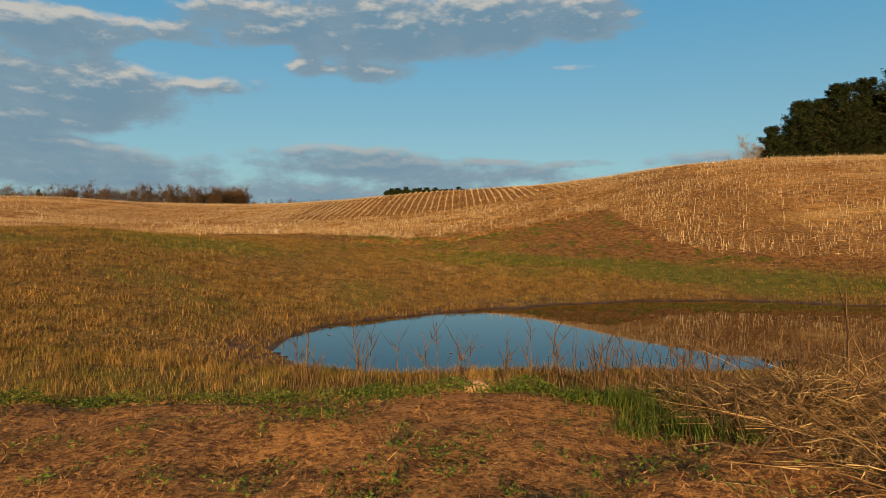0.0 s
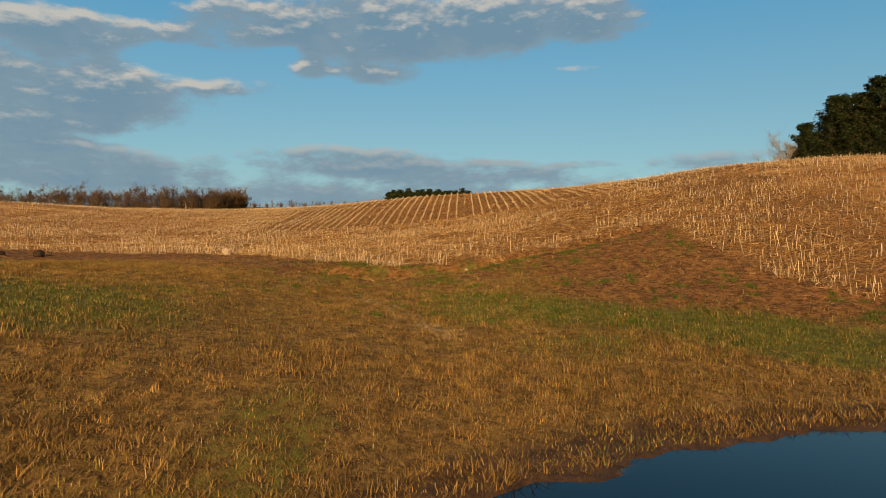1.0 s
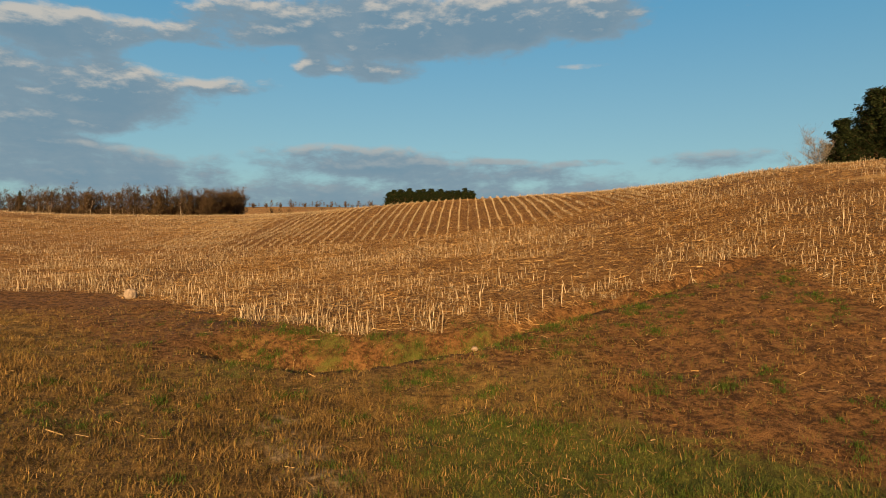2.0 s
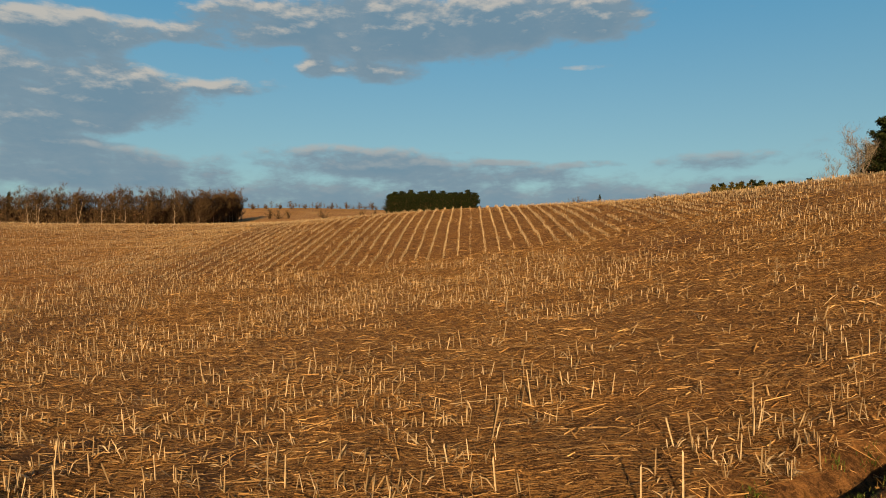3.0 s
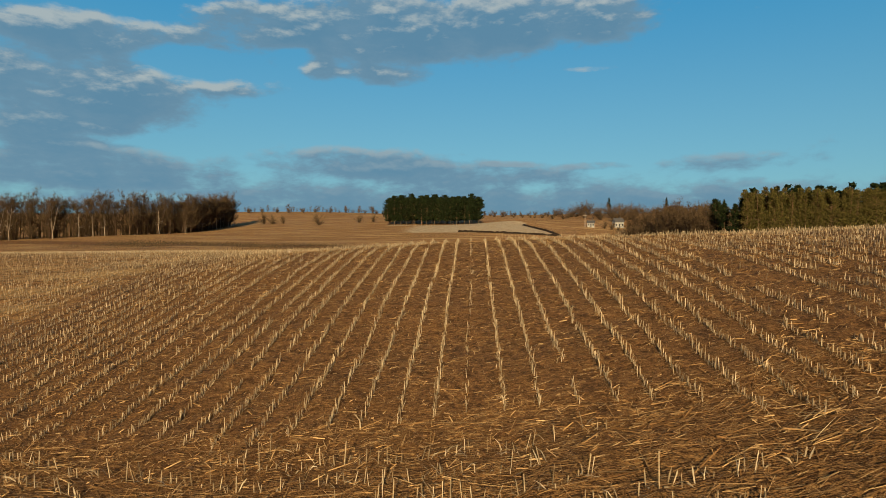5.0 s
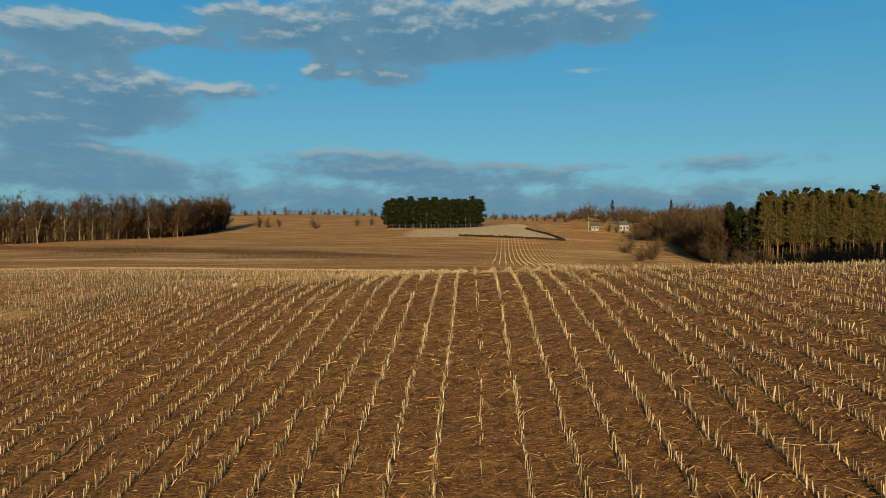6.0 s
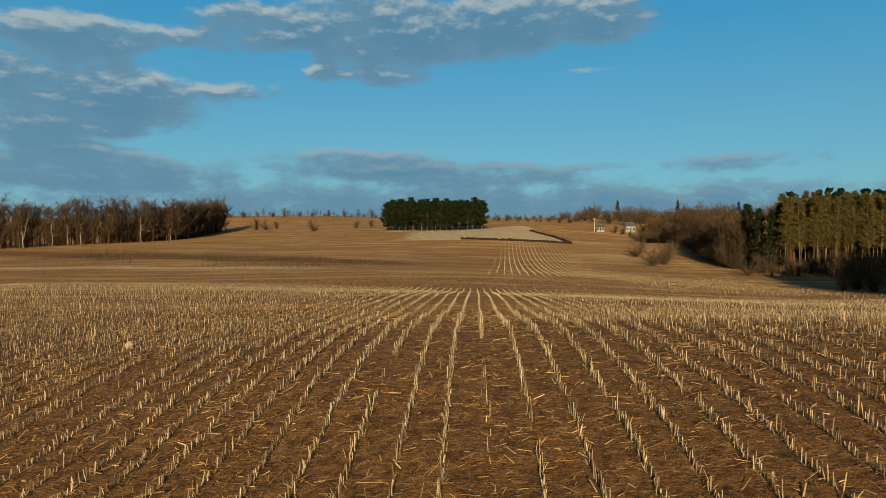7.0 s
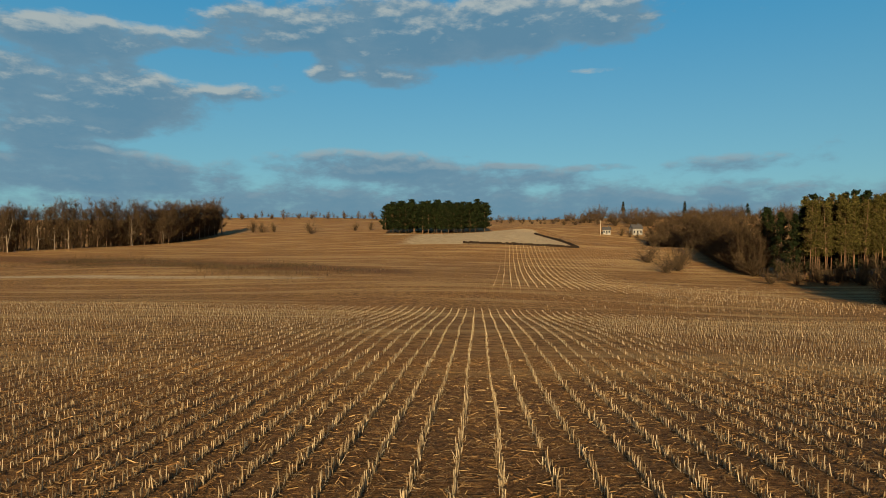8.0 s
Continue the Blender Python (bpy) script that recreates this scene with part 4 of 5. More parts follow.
USED = set()
HILL_PINES = [pine("pine", "dark green pine on the hill's brow", 21.5, 7.6, 0.03, NEEDLES, 230, 6, 20, 0.02, 0.34, 0.6) for _ in range(3)]
for x, y, size in ((66.5, 133, 0.60), (69.0, 138, 0.66), (72.0, 132, 0.72), (75.5, 137, 0.76), (79.0, 131, 0.78), (81.5, 139, 0.78), (84.5, 133, 0.82), (88.0, 138, 0.80), (91.5, 132, 0.86),
                   (95.5, 137, 0.84), (100, 133, 0.84), (105, 139, 0.84), (67.5, 137, 0.58), (70.5, 135, 0.68), (73.6, 134, 0.74), (77.2, 133.5, 0.78), (82.6, 135, 0.8), (86.4, 135, 0.82), (89.8, 135.5, 0.82), (93.5, 134.5, 0.84), (98, 135, 0.84)):
    set_down(HILL_PINES[rng.integers(3)], USED, x, y, size * 1.28, group="pines on the hill")
ASHES = [bare_tree("bare_tree", "bare pale grey tree beside the pines", 15, 4.2, GREY_TWIGS, GREY_TWIGS, 0.15, 3000, True, coarse=0.34, arms=24) for _ in range(2)]
set_down(ASHES[0], USED, 62.4, 131, 1.12)
set_down(ASHES[1], USED, 59.6, 133, 0.9)

GROVE_PINES = [pine("grove_pine", "dark green pine in a dense square grove", 15.5, 4.0, 0.14, NEEDLES, 90, 5, 11, 0.0, 0.55, 0.45) for _ in range(3)]
for row in range(5):
    for col in range(15):
        x, y = -42.0 + col * 3.55 + rng.uniform(-0.9, 0.9), 407 + row * 6.0 + rng.uniform(-1.5, 1.5)
        set_down(GROVE_PINES[rng.integers(3)], USED, x, y, float(rng.uniform(0.88, 1.08)) * (0.9 if col in (0, 14) else 1.0), group="pine grove")

# leafless wood with pale trunks
WOOD = [bare_tree("wood_tree", "bare brown tree in a leafless wood", 20.5, 6.4, BARK, TWIGS, 0.14, 3600, i % 2 == 0, coarse=0.7, arms=24) for i in range(5)]


def thicket_tree(tall, wide, count):
    """One tree of the wood's inside: stem, limbs and twigs as loose arrays."""
    stem = limb_walk((0, 0, -0.3), (0, 0, 1), tall * 0.8, tall * 0.012, 6, 0.07, 0.25)
    limbs = []
    for i in range(18):
        s, a = stem[rng.integers(1, 6)], rng.uniform(0, 2 * np.pi)
        limbs += limb_walk(s[0], (math.cos(a), math.sin(a), rng.uniform(0.3, 1.0)), wide * rng.uniform(0.5, 1.0), 0.07, 3, 0.2, 0.1)
    pick, f = rng.integers(0, len(limbs), count), rng.uniform(size=(count, 1))
    base = np.array([limbs[i][0] for i in pick]) * (1 - f) + np.array([limbs[i][1] for i in pick]) * f
    twig = slivers(base, rng.normal(0, 0.7, (count, 3)) + np.array((0, 0, 0.8)), rng.uniform(0.4, 1.3, count), rng.uniform(0.07, 0.18, count), rng.uniform(0, 0.1, count), 1)
    return joined([tubes(stem + limbs[::2], 3), twig])


THICKET = [thicket_tree(20.0, 6.2, 430) for _ in range(5)]
INSIDE = []


def grow_inside(x, y, size):
    """Adds a tree to the wood's inside."""
    verts, faces = THICKET[rng.integers(5)]
    a = rng.uniform(0, 2 * np.pi)
    turn = np.array(((math.cos(a), -math.sin(a), 0), (math.sin(a), math.cos(a), 0), (0, 0, 1)))
    INSIDE.append((verts @ turn.T * size + on_ground(np.array([x]), np.array([y]))[0], faces))


PALE = [bare_tree("birch", "bare birch with a pale trunk at the wood's edge", 18.5, 3.0, PALE_BARK, TWIGS, 0.45, 350, i == 1) for i in range(2)]
WOOD_BUSH = [bush("wood_shrub", "leafless brown undergrowth at the wood's edge", 5.5, 4.0, TWIGS, 1300) for _ in range(2)]
front = ((-330, 262), (-260, 290), (-178, 320), (-158, 343), (-142, 383), (-146, 430), (-152, 470))
for i in range(len(front) - 1):
    (xa, ya), (xb, yb) = front[i], front[i + 1]
    span = math.hypot(xb - xa, yb - ya)
    nx, ny = -(yb - ya) / span, (xb - xa) / span
    for j in range(int(span / 3.3)):
        f = (j + rng.uniform()) / int(span / 3.3)
        bx, by = xa + (xb - xa) * f, ya + (yb - ya) * f
        for deep in (1.5, 9, 17, 27):
            away = deep + rng.uniform(-2, 4)
            if deep < 5:
                set_down(WOOD[rng.integers(5)], USED, bx + nx * away, by + ny * away, float(rng.uniform(0.94, 1.12)), group="leafless wood")
            else:
                grow_inside(bx + nx * away, by + ny * away, float(rng.uniform(0.94, 1.14)))
        set_down(WOOD_BUSH[rng.integers(2)], USED, bx + nx * 3.5, by + ny * 3.5, float(rng.uniform(0.9, 1.6)), group="leafless wood")
        if rng.uniform() < 0.28:
            set_down(PALE[rng.integers(2)], USED, bx - nx * 0.5, by - ny * 0.5, float(rng.uniform(0.8, 1.02)), group="birches")
LONE_PINE = pine("lone_pine", "dark pine standing above the bare wood", 20, 3.4, 0.2, NEEDLES, 60, 5, 5, 0.05, 0.75)
set_down(LONE_PINE, USED, -226, 344, 1.0)
set_down(LONE_PINE, USED, -243, 346, 0.85)

# tall conifers with long lit trunks, and scrub along their foot
TALL = [pine("tall_pine", "tall pine with a long bare trunk and olive crown", 19.4, 2.8, 0.32, OLIVE_NEEDLES, 90, 4, 12, 0.10, 0.25, 0.65, 0.0062) for _ in range(3)]
DARK = [pine("dark_pine", "dense dark pine at the forest's edge", 18.4, 3.8, 0.10, NEEDLES, 100, 5, 16, 0.0, 0.36, 0.7) for _ in range(2)]
for i in range(60):
    f = i / 59
    x, y = 83 + 52 * f + rng.uniform(-1.0, 1.0), 243 - 8 * f + rng.uniform(-1.5, 1.5)
    set_down(TALL[rng.integers(3)], USED, x, y, float(rng.uniform(0.94, 1.08)), group="tall pines")
    set_down(TALL[rng.integers(3)] if rng.uniform() < 0.75 else DARK[rng.integers(2)], USED, x + rng.uniform(-1, 1) + 0.6, y + 5 + rng.uniform(-1, 2), float(rng.uniform(0.95, 1.1)), group="tall pines")
    set_down(DARK[rng.integers(2)], USED, x + 6 + rng.uniform(-1, 1), y + 14 + rng.uniform(-2, 2), float(rng.uniform(0.95, 1.12)), group="tall pines")
for x, y, size in ((80, 250, 0.92), (82, 262, 1.0), (85, 268, 0.95), (88, 275, 0.95), (81.5, 246, 0.9)):
    set_down(DARK[rng.integers(2)], USED, x, y, size, group="dark pines")
side = ((76, 256), (80, 285), (88, 328), (97, 376), (96, 430))
for i in range(len(side) - 1):
    (xa, ya), (xb, yb) = side[i], side[i + 1]
    for j in range(11):
        f = (j + rng.uniform()) / 11
        bx, by = xa + (xb - xa) * f, ya + (yb - ya) * f
        for deep in (2, 13, 28):
            if deep < 5:
                set_down(WOOD[rng.integers(5)], USED, bx + deep + rng.uniform(-2, 4), by + rng.uniform(-3, 3), float(rng.uniform(0.62, 0.90)), group="leafless wood")
            else:
                grow_inside(bx + deep + rng.uniform(-2, 4), by + rng.uniform(-3, 3), float(rng.uniform(0.62, 0.88)))
        set_down(WOOD_BUSH[rng.integers(2)], USED, bx, by, float(rng.uniform(0.8, 1.5)), group="leafless wood")
tagged(new("wood_inside", mesh_of("wood_inside", *joined(INSIDE), TWIGS, True)), "dense brown bare trees inside the leafless wood", "wood", kind="stuff")
SCRUB = [bush("scrub", "dense dark leafless bush", 5.5, 4.0, TWIGS, 1300) for _ in range(2)]
for x, y, size in ((66.5, 188, 1.2), (72, 193, 1.3), (70, 185, 1.1), (75, 187, 1.3), (78, 190, 1.4), (85, 194, 1.4), (71, 236, 0.6), (76, 234, 0.55), (82, 233, 0.6), (89, 231, 0.7), (95, 228, 0.9), (101, 226, 1.0), (84, 240, 0.9), (88, 239, 0.8), (92, 238, 0.9), (97, 238, 0.8), (79, 243, 0.9), (103, 236, 0.9), (55, 262, 0.8), (60, 268, 1.1), (64, 280, 1.1), (58, 292, 1.0)):
    set_down(SCRUB[rng.integers(2)], USED, x, y, size, group="dark bushes")
for x, y, size in ((95, 462, 0.75), (98.5, 460, 0.5), (106, 464, 0.8), (110, 462, 0.8), (114, 464, 0.9), (91, 466, 0.8), (-84, 420, 0.95), (-64, 440, 0.8), (-56, 445, 0.8), (-122, 455, 0.9), (-130, 462, 1.2), (-116, 458, 0.9)):
    set_down(SCRUB[rng.integers(2)], USED, x, y, size, group="bushes on the far slope")

# far hedgerows on the skyline
HEDGE = [bare_tree("hedgerow_tree", "small bare tree on a far hedgerow", 11.0, 4.6, BARK, TWIGS, 0.1, 900, coarse=1.5, arms=22) for _ in range(3)]
for i in range(90):
    f = (i + rng.uniform()) / 90
    set_down(HEDGE[rng.integers(3)] if i % 3 else WOOD_BUSH[rng.integers(2)], USED, -225 + 178 * f, 615 + 12 * math.sin(i) + rng.uniform(-6, 6), float(rng.uniform(0.5, 1.0)), group="far hedgerow")
for i in range(120):
    f = (i + rng.uniform()) / 120
    set_down(HEDGE[rng.integers(3)] if i % 4 == 0 else WOOD_BUSH[rng.integers(2)], USED, 15 + 240 * f, 560 + 40 * math.sin(i * 1.7) + rng.uniform(-10, 10), float(rng.uniform(0.7, 1.2)) * (0.7 + 0.45 * float(smooth(0.15, 0.4, f)) if i % 4 == 0 else 0.7 + 1.2 * float(smooth(0.15, 0.4, f))), group="far hedgerow")
for x, y, size in ((125, 604, 0.75), (170, 592, 0.75), (205, 560, 0.7)):
    set_down(LONE_PINE, USED, x, y, size, group="far pines")

# low brush in the hollow
count = 26000
f = rng.uniform(size=count)
x = -130 + 105 * f + rng.normal(0, 5, count)
y = 272 - 50 * f + rng.normal(0, 10.0, count)
ok = rng.uniform(size=count) < smooth(0.3, 0.7, patchy(x, y * 2, 14.0, 131))
x, y = x[ok], y[ok]
wisps = slivers(on_ground(x, y), rng.normal(0, 0.7, (x.size, 3)) + np.array((0, 0, 0.9)), rng.uniform(0.3, 1.05, x.size), rng.uniform(0.06, 0.16, x.size), rng.uniform(0, 0.1, x.size), 1)
tagged(new("hollow_brush", mesh_of("hollow_brush", *wisps, TWIGS, True)), "low brown brush in the damp hollow", "brush", kind="stuff")


# ---- buildings and the dark bank ----
def box_mesh(name, x0, y0, z0, x1, y1, z1, mat, bevel=0.0):
    bm = bmesh.new()
    bmesh.ops.create_cube(bm, size=1.0)
    for v in bm.verts:
        v.co = Vector(((x0 + x1) / 2 + v.co.x * (x1 - x0), (y0 + y1) / 2 + v.co.y * (y1 - y0), (z0 + z1) / 2 + v.co.z * (z1 - z0)))
    if bevel:
        bmesh.ops.bevel(bm, geom=bm.edges[:], offset=bevel, segments=1, affect="EDGES")
    data = bpy.data.meshes.new(name)
    bm.to_mesh(data)
    bm.free()
    data.materials.append(mat)
    return data


def farm_house(name, label, wide, deep, wall_high, ridge, x, y, turn):
    """A gabled house with overhanging roof, windows, a door and a chimney."""
    house = tagged(new(name), label, "house")
    w2, d2 = wide / 2, deep / 2
    verts = [(-w2, -d2, -1), (w2, -d2, -1), (w2, d2, -1), (-w2, d2, -1), (-w2, -d2, wall_high), (w2, -d2, wall_high), (w2, d2, wall_high), (-w2, d2, wall_high), (-w2, 0, ridge), (w2, 0, ridge)]
    walls = mesh_of("wall", verts, [np.array([(0, 1, 5, 4), (2, 3, 7, 6)]), np.array([(1, 2, 6, 9, 5), (3, 0, 4, 8, 7)])], WHITE_PAINT, True)
    part("wall", walls, house)
    for s in (-1, 1):
        slope = [(-w2 - 0.4, s * (d2 + 0.5), wall_high - 0.25), (w2 + 0.4, s * (d2 + 0.5), wall_high - 0.25), (w2 + 0.4, 0, ridge + 0.05), (-w2 - 0.4, 0, ridge + 0.05)]
        slab = slope + [(a, b, c + 0.2) for a, b, c in slope]
        part("roof_slope", mesh_of("roof_slope", slab, [np.array([(0, 1, 2, 3), (7, 6, 5, 4), (0, 4, 5, 1), (1, 5, 6, 2), (2, 6, 7, 3), (3, 7, 4, 0)])], ROOFING, True), house)
    part("chimney", box_mesh("chimney", w2 * 0.3, -0.4, ridge - 0.6, w2 * 0.3 + 0.7, 0.4, ridge + 1.1, ROOFING, 0.03), house)
    for i in range(3):
        cx = -w2 + (i + 0.5) * wide / 3
        for top in ((2.2, 4.6) if wall_high > 4 else (2.0,)):
            frame_ob = part("window", box_mesh("window", cx - 0.55, -d2 - 0.06, top - 1.3, cx + 0.55, -d2 + 0.02, top + 0.1, WHITE_PAINT, 0.02), house)
            part("pane", box_mesh("pane", cx - 0.45, -d2 - 0.09, top - 1.2, cx + 0.45, -d2 - 0.07, top, GLASS), frame_ob)
    part("door", box_mesh("door", -0.5, -d2 - 0.05, 0.0, 0.45, -d2 - 0.01, 2.05, ROOFING, 0.01), house)
    house.matrix_basis = pose(x, y, float(ground_z(np.array([x]), np.array([y]))[0]) + 0.2, 0, 0, turn)
    return house


farm_house("farmhouse", "white farmhouse with a dark gabled roof", 6.0, 5.5, 3.4, 5.6, 102.0, 476, 8)
farm_house("farm_shed", "small white shed with a dark roof", 4.5, 3.5, 2.6, 3.9, 83.0, 470, -10)
pole = tagged(new("utility_pole"), "pale wooden utility pole beside the farm", "pole")
part("shaft", mesh_of("shaft", *tubes([((0, 0, -1), (0, 0, 8.5), 0.22, 0.16)], 8), PALE_BARK), pole)
part("crossarm", box_mesh("crossarm", -1.1, -0.07, 7.6, 1.1, 0.07, 7.78, PALE_BARK, 0.02), pole)
pole.matrix_basis = pose(78.5, 466, float(ground_z(np.array([78.5]), np.array([466.0]))[0]))

steps_at = np.concatenate([np.linspace((-2.0, 333.0), (20, 329.5), 30), np.linspace((20, 329.5), (41.5, 327.0), 30)[1:], np.linspace((41.5, 327.0), (38.5, 352.0), 24)[1:], np.linspace((38.5, 352.0), (31.0, 384.0), 24)[1:]])
bx, by = steps_at[:, 0] + rng.normal(0, 0.25, len(steps_at)), steps_at[:, 1] + rng.normal(0, 0.25, len(steps_at))
bz = ground_z(bx, by)
along = np.gradient(np.stack([bx, by], -1), axis=0)
along /= np.linalg.norm(along, axis=1, keepdims=True)
nx, ny = -along[:, 1], along[:, 0]
ribs = []
for off, up in ((-0.9, -0.4), (-0.4, 0.55), (-0.1, 0.75), (0.3, 0.7), (0.9, -0.4)):
    lump = 1 + 0.18 * rng.normal(size=len(bx))
    ribs.append(np.stack([bx + nx * off, by + ny * off, bz + up * (lump if up > 0 else 1)], -1))
verts = np.stack(ribs, 1).reshape(-1, 3)
o = np.arange(len(bx) - 1) * 5
faces = np.concatenate([np.stack([o + k, o + k + 1, o + 5 + k + 1, o + 5 + k], -1) for k in range(4)])
tagged(new("earth_bank", mesh_of("earth_bank", verts, [faces], DARK_EARTH, True)), "low dark earth bank edging a pale fallow rise", "bank")


# ---- stones, clods, weeds and leaves ----
def boulder(name, label, size, mat, category, x, y, sink=0.12, seed=0):
    bm = bmesh.new()
    bmesh.ops.create_icosphere(bm, subdivisions=3, radius=1.0)
    for v in bm.verts:
        p = v.co.normalized()
        k = 1 + 0.22 * noise.noise(p * 1.3 + Vector((seed, 0, 0))) + 0.10 * noise.noise(p * 3.1 + Vector((0, seed, 0))) + 0.04 * noise.noise(p * 8.0)
        v.co = Vector((p.x * size[0], p.y * size[1], p.z * size[2])) * k
    data = bpy.data.meshes.new(name)
    bm.to_mesh(data)
    bm.free()
    data.materials.append(mat)
    ob = tagged(new(name, data), label, category)
    z = float(ground_z(np.array([x]), np.array([y]))[0])
    ob.matrix_basis = pose(x, y, z + size[2] * (1 - 2 * sink), 0, 0, seed * 37)
    return ob


boulder("boulder", "pale rounded field stone lying beside the stubble", (0.25, 0.22, 0.25), STONE, "stone", -12.77, 46.09, 0.12, 2)
boulder("field_stone", "small pale stone on bare soil", (0.085, 0.07, 0.06), STONE, "stone", 0.44, 37.35, 0.1, 5)
boulder("white_stone", "whitish stone among the stubble rows", (0.17, 0.15, 0.14), STONE, "stone", -11.0, 95.96, 0.1, 8)
boulder("dark_clod", "dark clod of turned earth in the grass", (0.30, 0.27, 0.26), DARK_EARTH, "earth clod", -24.4, 47.6, 0.15, 11)
boulder("dark_clod", "low dark clod of turned earth in the grass", (0.36, 0.26, 0.18), DARK_EARTH, "earth clod", -26.8, 47.7, 0.2, 17)
# a boulder shape standing in for a reddish bump of straw
boulder("reddish_stone", "flat reddish straw bump at the bank's edge", (0.10, 0.08, 0.06), speckled("red_stone", [(0.34, 0.19, 0.10), (0.40, 0.24, 0.13)], 0.9, False, 8.0), "stone", 0.18, 4.55, 0.1, 14)


def dead_weed(name, label, tall, arms):
    stem = limb_walk((0, 0, -0.05), (rng.normal(0, 0.12), rng.normal(0, 0.12), 1), tall, 0.0088, 6, 0.06, 0.05)
    segs = list(stem)
    for i in range(arms):
        s = stem[rng.integers(2, 6)]
        a = rng.uniform(0, 2 * np.pi)
        arm = limb_walk(s[0], (math.cos(a) * 0.6, math.sin(a) * 0.6, 1), tall * rng.uniform(0.15, 0.4), 0.0035, 3, 0.12, 0.1)
        segs += arm
        for k in range(2):
            a = rng.uniform(0, 2 * np.pi)
            segs += limb_walk(arm[1][0], (math.cos(a) * 0.7, math.sin(a) * 0.7, 0.8), tall * 0.12, 0.0024, 2, 0.1, 0.0)
    return tagged(new(name, mesh_of(name, *tubes(segs, 4), WEED_STEM)), label, "weed")


WEEDS = [dead_weed("dead_weed", "thin leafless weed stalk standing by the water", 0.75, 1 + i) for i in range(5)]
for i in range(295):
    x = float(rng.uniform(-2.6, 7.5)) if i < 130 else float(rng.uniform(1.2, 7.0))
    y = float(rng.uniform(6.0, 9.8)) if x < 2.5 else float(rng.uniform(4.8, 8.8))
    set_down(WEEDS[rng.integers(5)], USED, x, y, float(rng.uniform(0.7, 1.25)) * (1.05 if x > 2.5 else 1.0), group="weeds along the water")

# heap of dead stalks on the bank
def heap_z(x, y):
    return 0.34 * smooth(0.9, 2.6, x) * np.exp(-(((y - 3.7) / 1.0) ** 2)) * (0.45 + 0.8 * patchy(x, y, 0.6, 141))


count = 52000
x = 0.9 + rng.gamma(2.6, 0.5, count) + 0.5 * smooth(3.6, 2.0, rng.uniform(2, 4, count))
y = rng.uniform(1.6, 5.2, count) + 0.10 * x
ok = rng.uniform(size=count) < 0.12 + smooth(1.1, 2.4, x + (patchy(x, y, 0.5, 142) - 0.5) * 1.2)
x, y = x[ok], y[ok]
level = heap_z(x, y) * rng.uniform(0.5, 1, x.size)
turn = rng.normal(-0.15, 0.95, x.size) + np.where(rng.uniform(size=x.size) < 0.5, np.pi, 0)
d = np.stack([np.cos(turn), np.sin(turn), rng.normal(0.12, 0.30, x.size)], -1)
heap = [slivers(on_ground(x, y, 0.0) + np.stack([0 * x, 0 * x, level], -1), d, rng.gamma(3.0, 0.045, x.size), rng.uniform(0.002, 0.006, x.size), rng.uniform(0, 0.04, x.size), 2)]
tagged(new("stalk_heap", mesh_of("stalk_heap", *joined(heap), HEAP_STRAW, True)), "tangled heap of dry weed stalks on the bank", "brush", kind="stuff")
segs = []
for i in range(330):
    px, py = 1.0 + rng.gamma(3.0, 0.6), rng.uniform(2.1, 5.0)
    p = on_ground(np.array([px]), np.array([py]))[0] + np.array((0, 0, float(heap_z(np.array([px]), np.array([py]))[0]) + 0.02))
    a = rng.normal(0.1, 0.5) + (np.pi if i % 2 else 0)
    segs += limb_walk(p, (math.cos(a), math.sin(a), rng.normal(0.10, 0.12)), rng.uniform(0.2, 0.7), rng.uniform(0.0015, 0.0038), 4, 0.09, -0.02)
tagged(new("lying_stalks", mesh_of("lying_stalks", *tubes(segs, 4), HEAP_STRAW)), "long pale stalks lying across the heap", "brush", kind="stuff")
segs = []
for i in range(420):
    px, py = 0.9 + rng.gamma(3.0, 0.62), rng.uniform(2.6, 5.4)
    p = on_ground(np.array([px]), np.array([py]), 0.02)[0]
    a = rng.uniform(0, 2 * np.pi)
    segs += limb_walk(p, (math.cos(a) * 0.7, math.sin(a) * 0.7, rng.uniform(0.3, 1.2)), rng.uniform(0.2, 0.75), rng.uniform(0.0022, 0.005), 4, 0.12, 0.0)
tagged(new("dead_stems", mesh_of("dead_stems", *tubes(segs, 4), WEED_STEM)), "brown broken stems sticking out of the heap", "brush", kind="stuff")

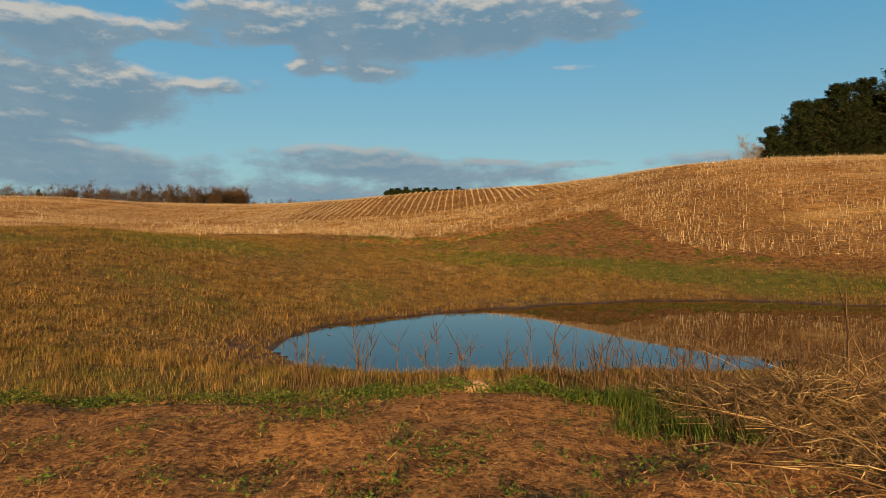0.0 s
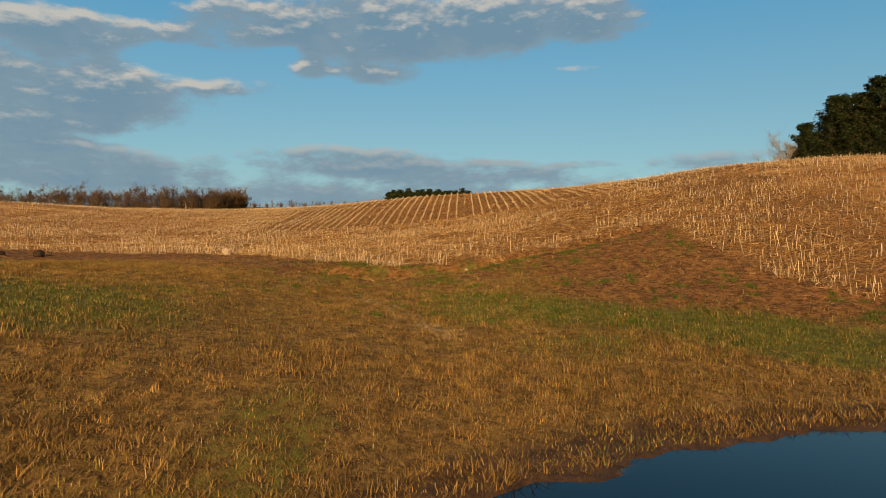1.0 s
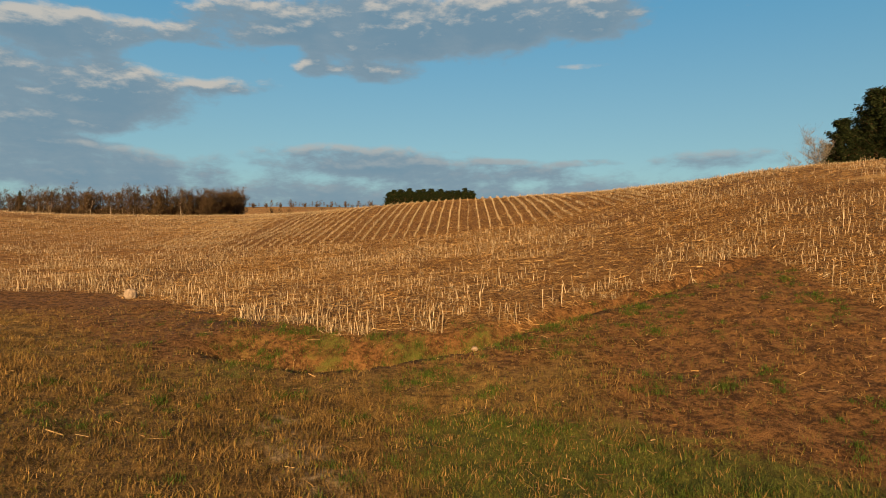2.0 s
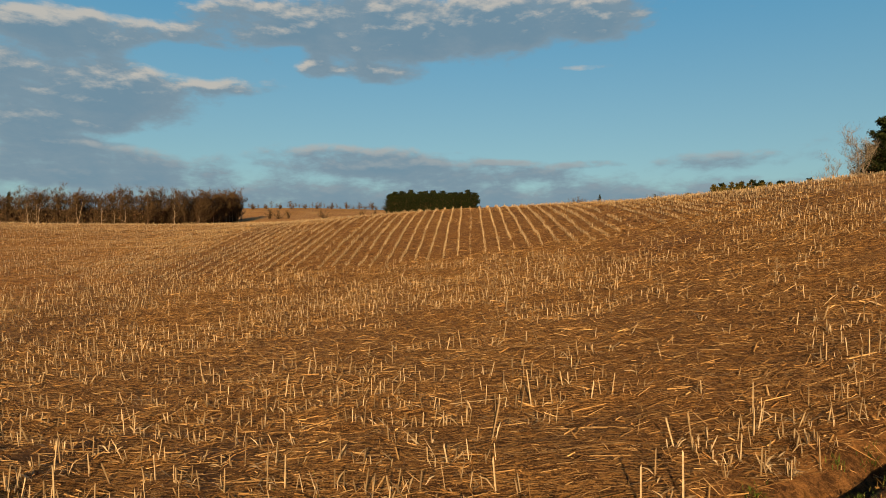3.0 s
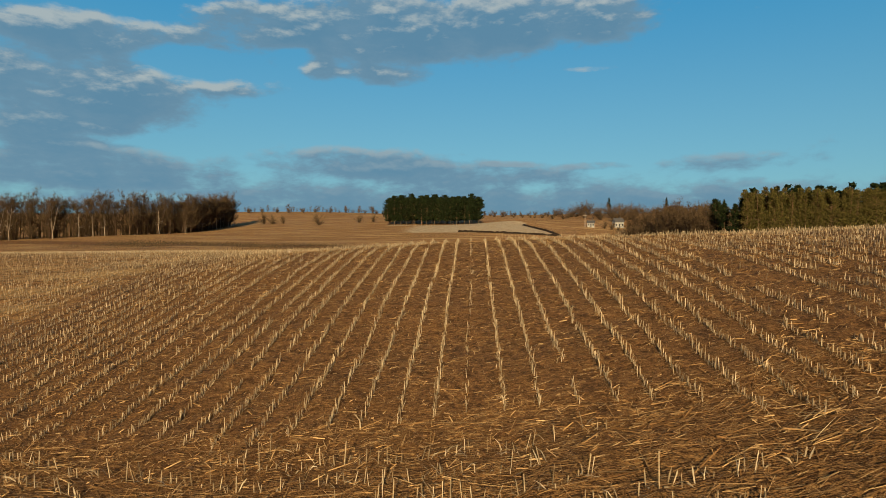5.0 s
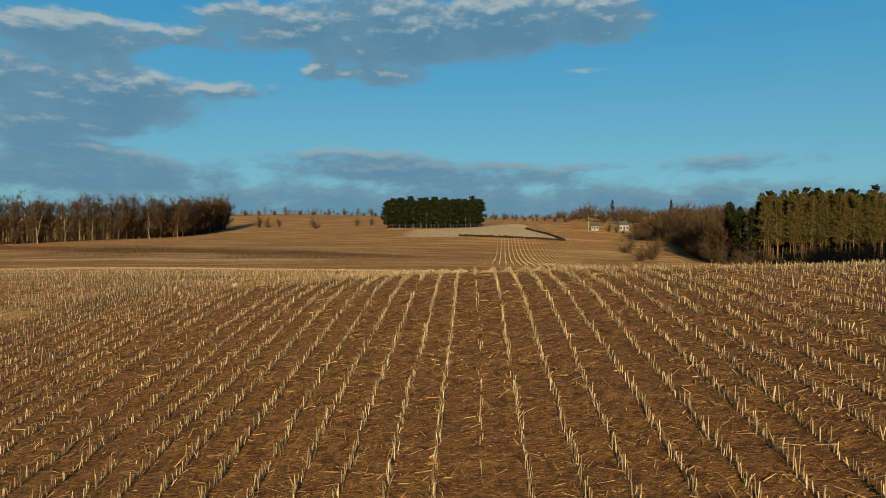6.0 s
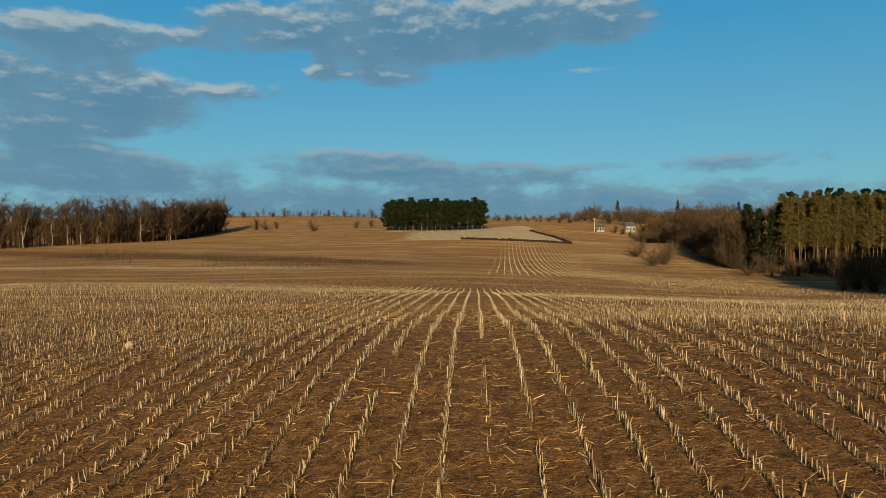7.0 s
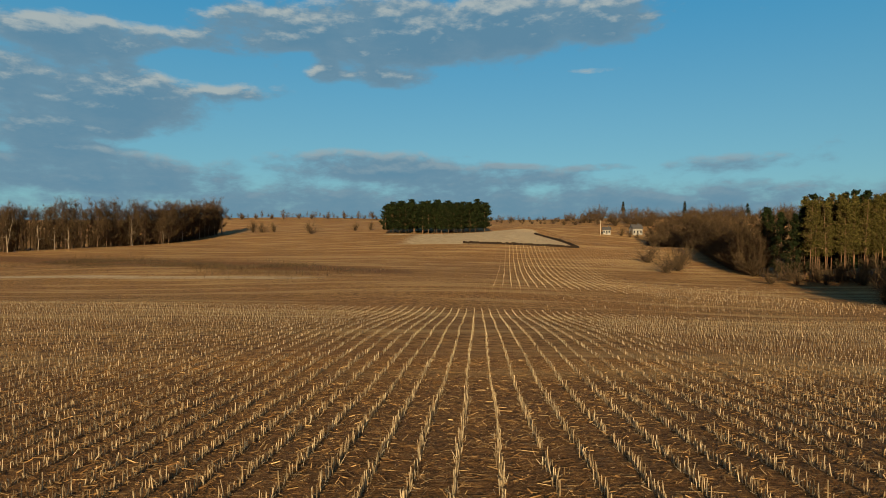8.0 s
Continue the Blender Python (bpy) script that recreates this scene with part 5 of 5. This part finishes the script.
# leafy weeds: a low strip along the bank's edge, and rosettes on its soil
count = 80000
x = rng.uniform(-7, 7, count)
mid = 4.42 + 0.22 * patchy(x, x * 0, 1.2, 96) - 0.25 * smooth(0.4, 1.6, x)
y = mid + rng.normal(0, 0.19, count) * (0.6 + 0.8 * patchy(x, x * 0 + 7, 0.5, 143))
ok = rng.uniform(size=count) < 0.15 + smooth(0.3, 0.6, patchy(x, y, 0.3, 144))
x, y = x[ok], y[ok]
strip_leaves = flakes(on_ground(x, y) + np.stack([0 * x, 0 * x, rng.uniform(0.005, 0.12, x.size) * (0.3 + patchy(x, y, 0.25, 145))], -1), rng.uniform(0.010, 0.022, x.size), 0.6)
cx, cy = rng.uniform(-4.5, 3.5, 620), rng.uniform(1.7, 4.3, 620)
ok = rng.uniform(size=620) < 0.10 + 0.9 * smooth(0.45, 0.75, patchy(cx, cy, 0.9, 146)) * smooth(2.2, -2.0, cx)
cx, cy = cx[ok], cy[ok]
wide = rng.gamma(3, 0.022, cx.size)
i = np.repeat(np.arange(cx.size), (10 + wide * 900).astype(int))
x, y = cx[i] + rng.normal(0, 0.8, i.size) * wide[i], cy[i] + rng.normal(0, 0.8, i.size) * wide[i]
rosettes = flakes(on_ground(x, y) + np.stack([0 * x, 0 * x, rng.uniform(0.004, 0.045, x.size)], -1), rng.uniform(0.007, 0.020, x.size), 0.6)
tagged(new("bank_weeds", mesh_of("bank_weeds", *joined([strip_leaves, rosettes]), LEAFY, True)), "low leafy green weeds along the bank's edge", "weeds", kind="stuff")

leaf = mesh_of("floating_leaf", [(-0.05, 0, 0.004), (-0.01, -0.028, 0.010), (0.05, -0.006, 0.006), (0.02, 0.026, 0.012), (0.0, 0.0, 0.002)], [np.array([(0, 1, 4), (1, 2, 4), (2, 3, 4), (3, 0, 4)])], LITTER, True)
for i in range(36):
    r, a = rng.uniform(0.55, 0.97) ** 0.7, rng.uniform(np.pi * 0.95, np.pi * 1.75)
    x, y = POND_MID[0] + 9.3 * r * math.cos(a), POND_MID[1] + 5.4 * r * math.sin(a)
    if from_shore(np.array([x]), np.array([y]))[0] < -0.15:
        ob = tagged(new("floating_leaf", leaf), "dead brown leaf floating on the pond", "leaf", "leaves on the water")
        ob.matrix_basis = Matrix.LocRotScale((x, y, 0.003), Euler((0, 0, rng.uniform(0, 6.28))), (rng.uniform(0.5, 1.3), rng.uniform(0.5, 1.3), 1.0))
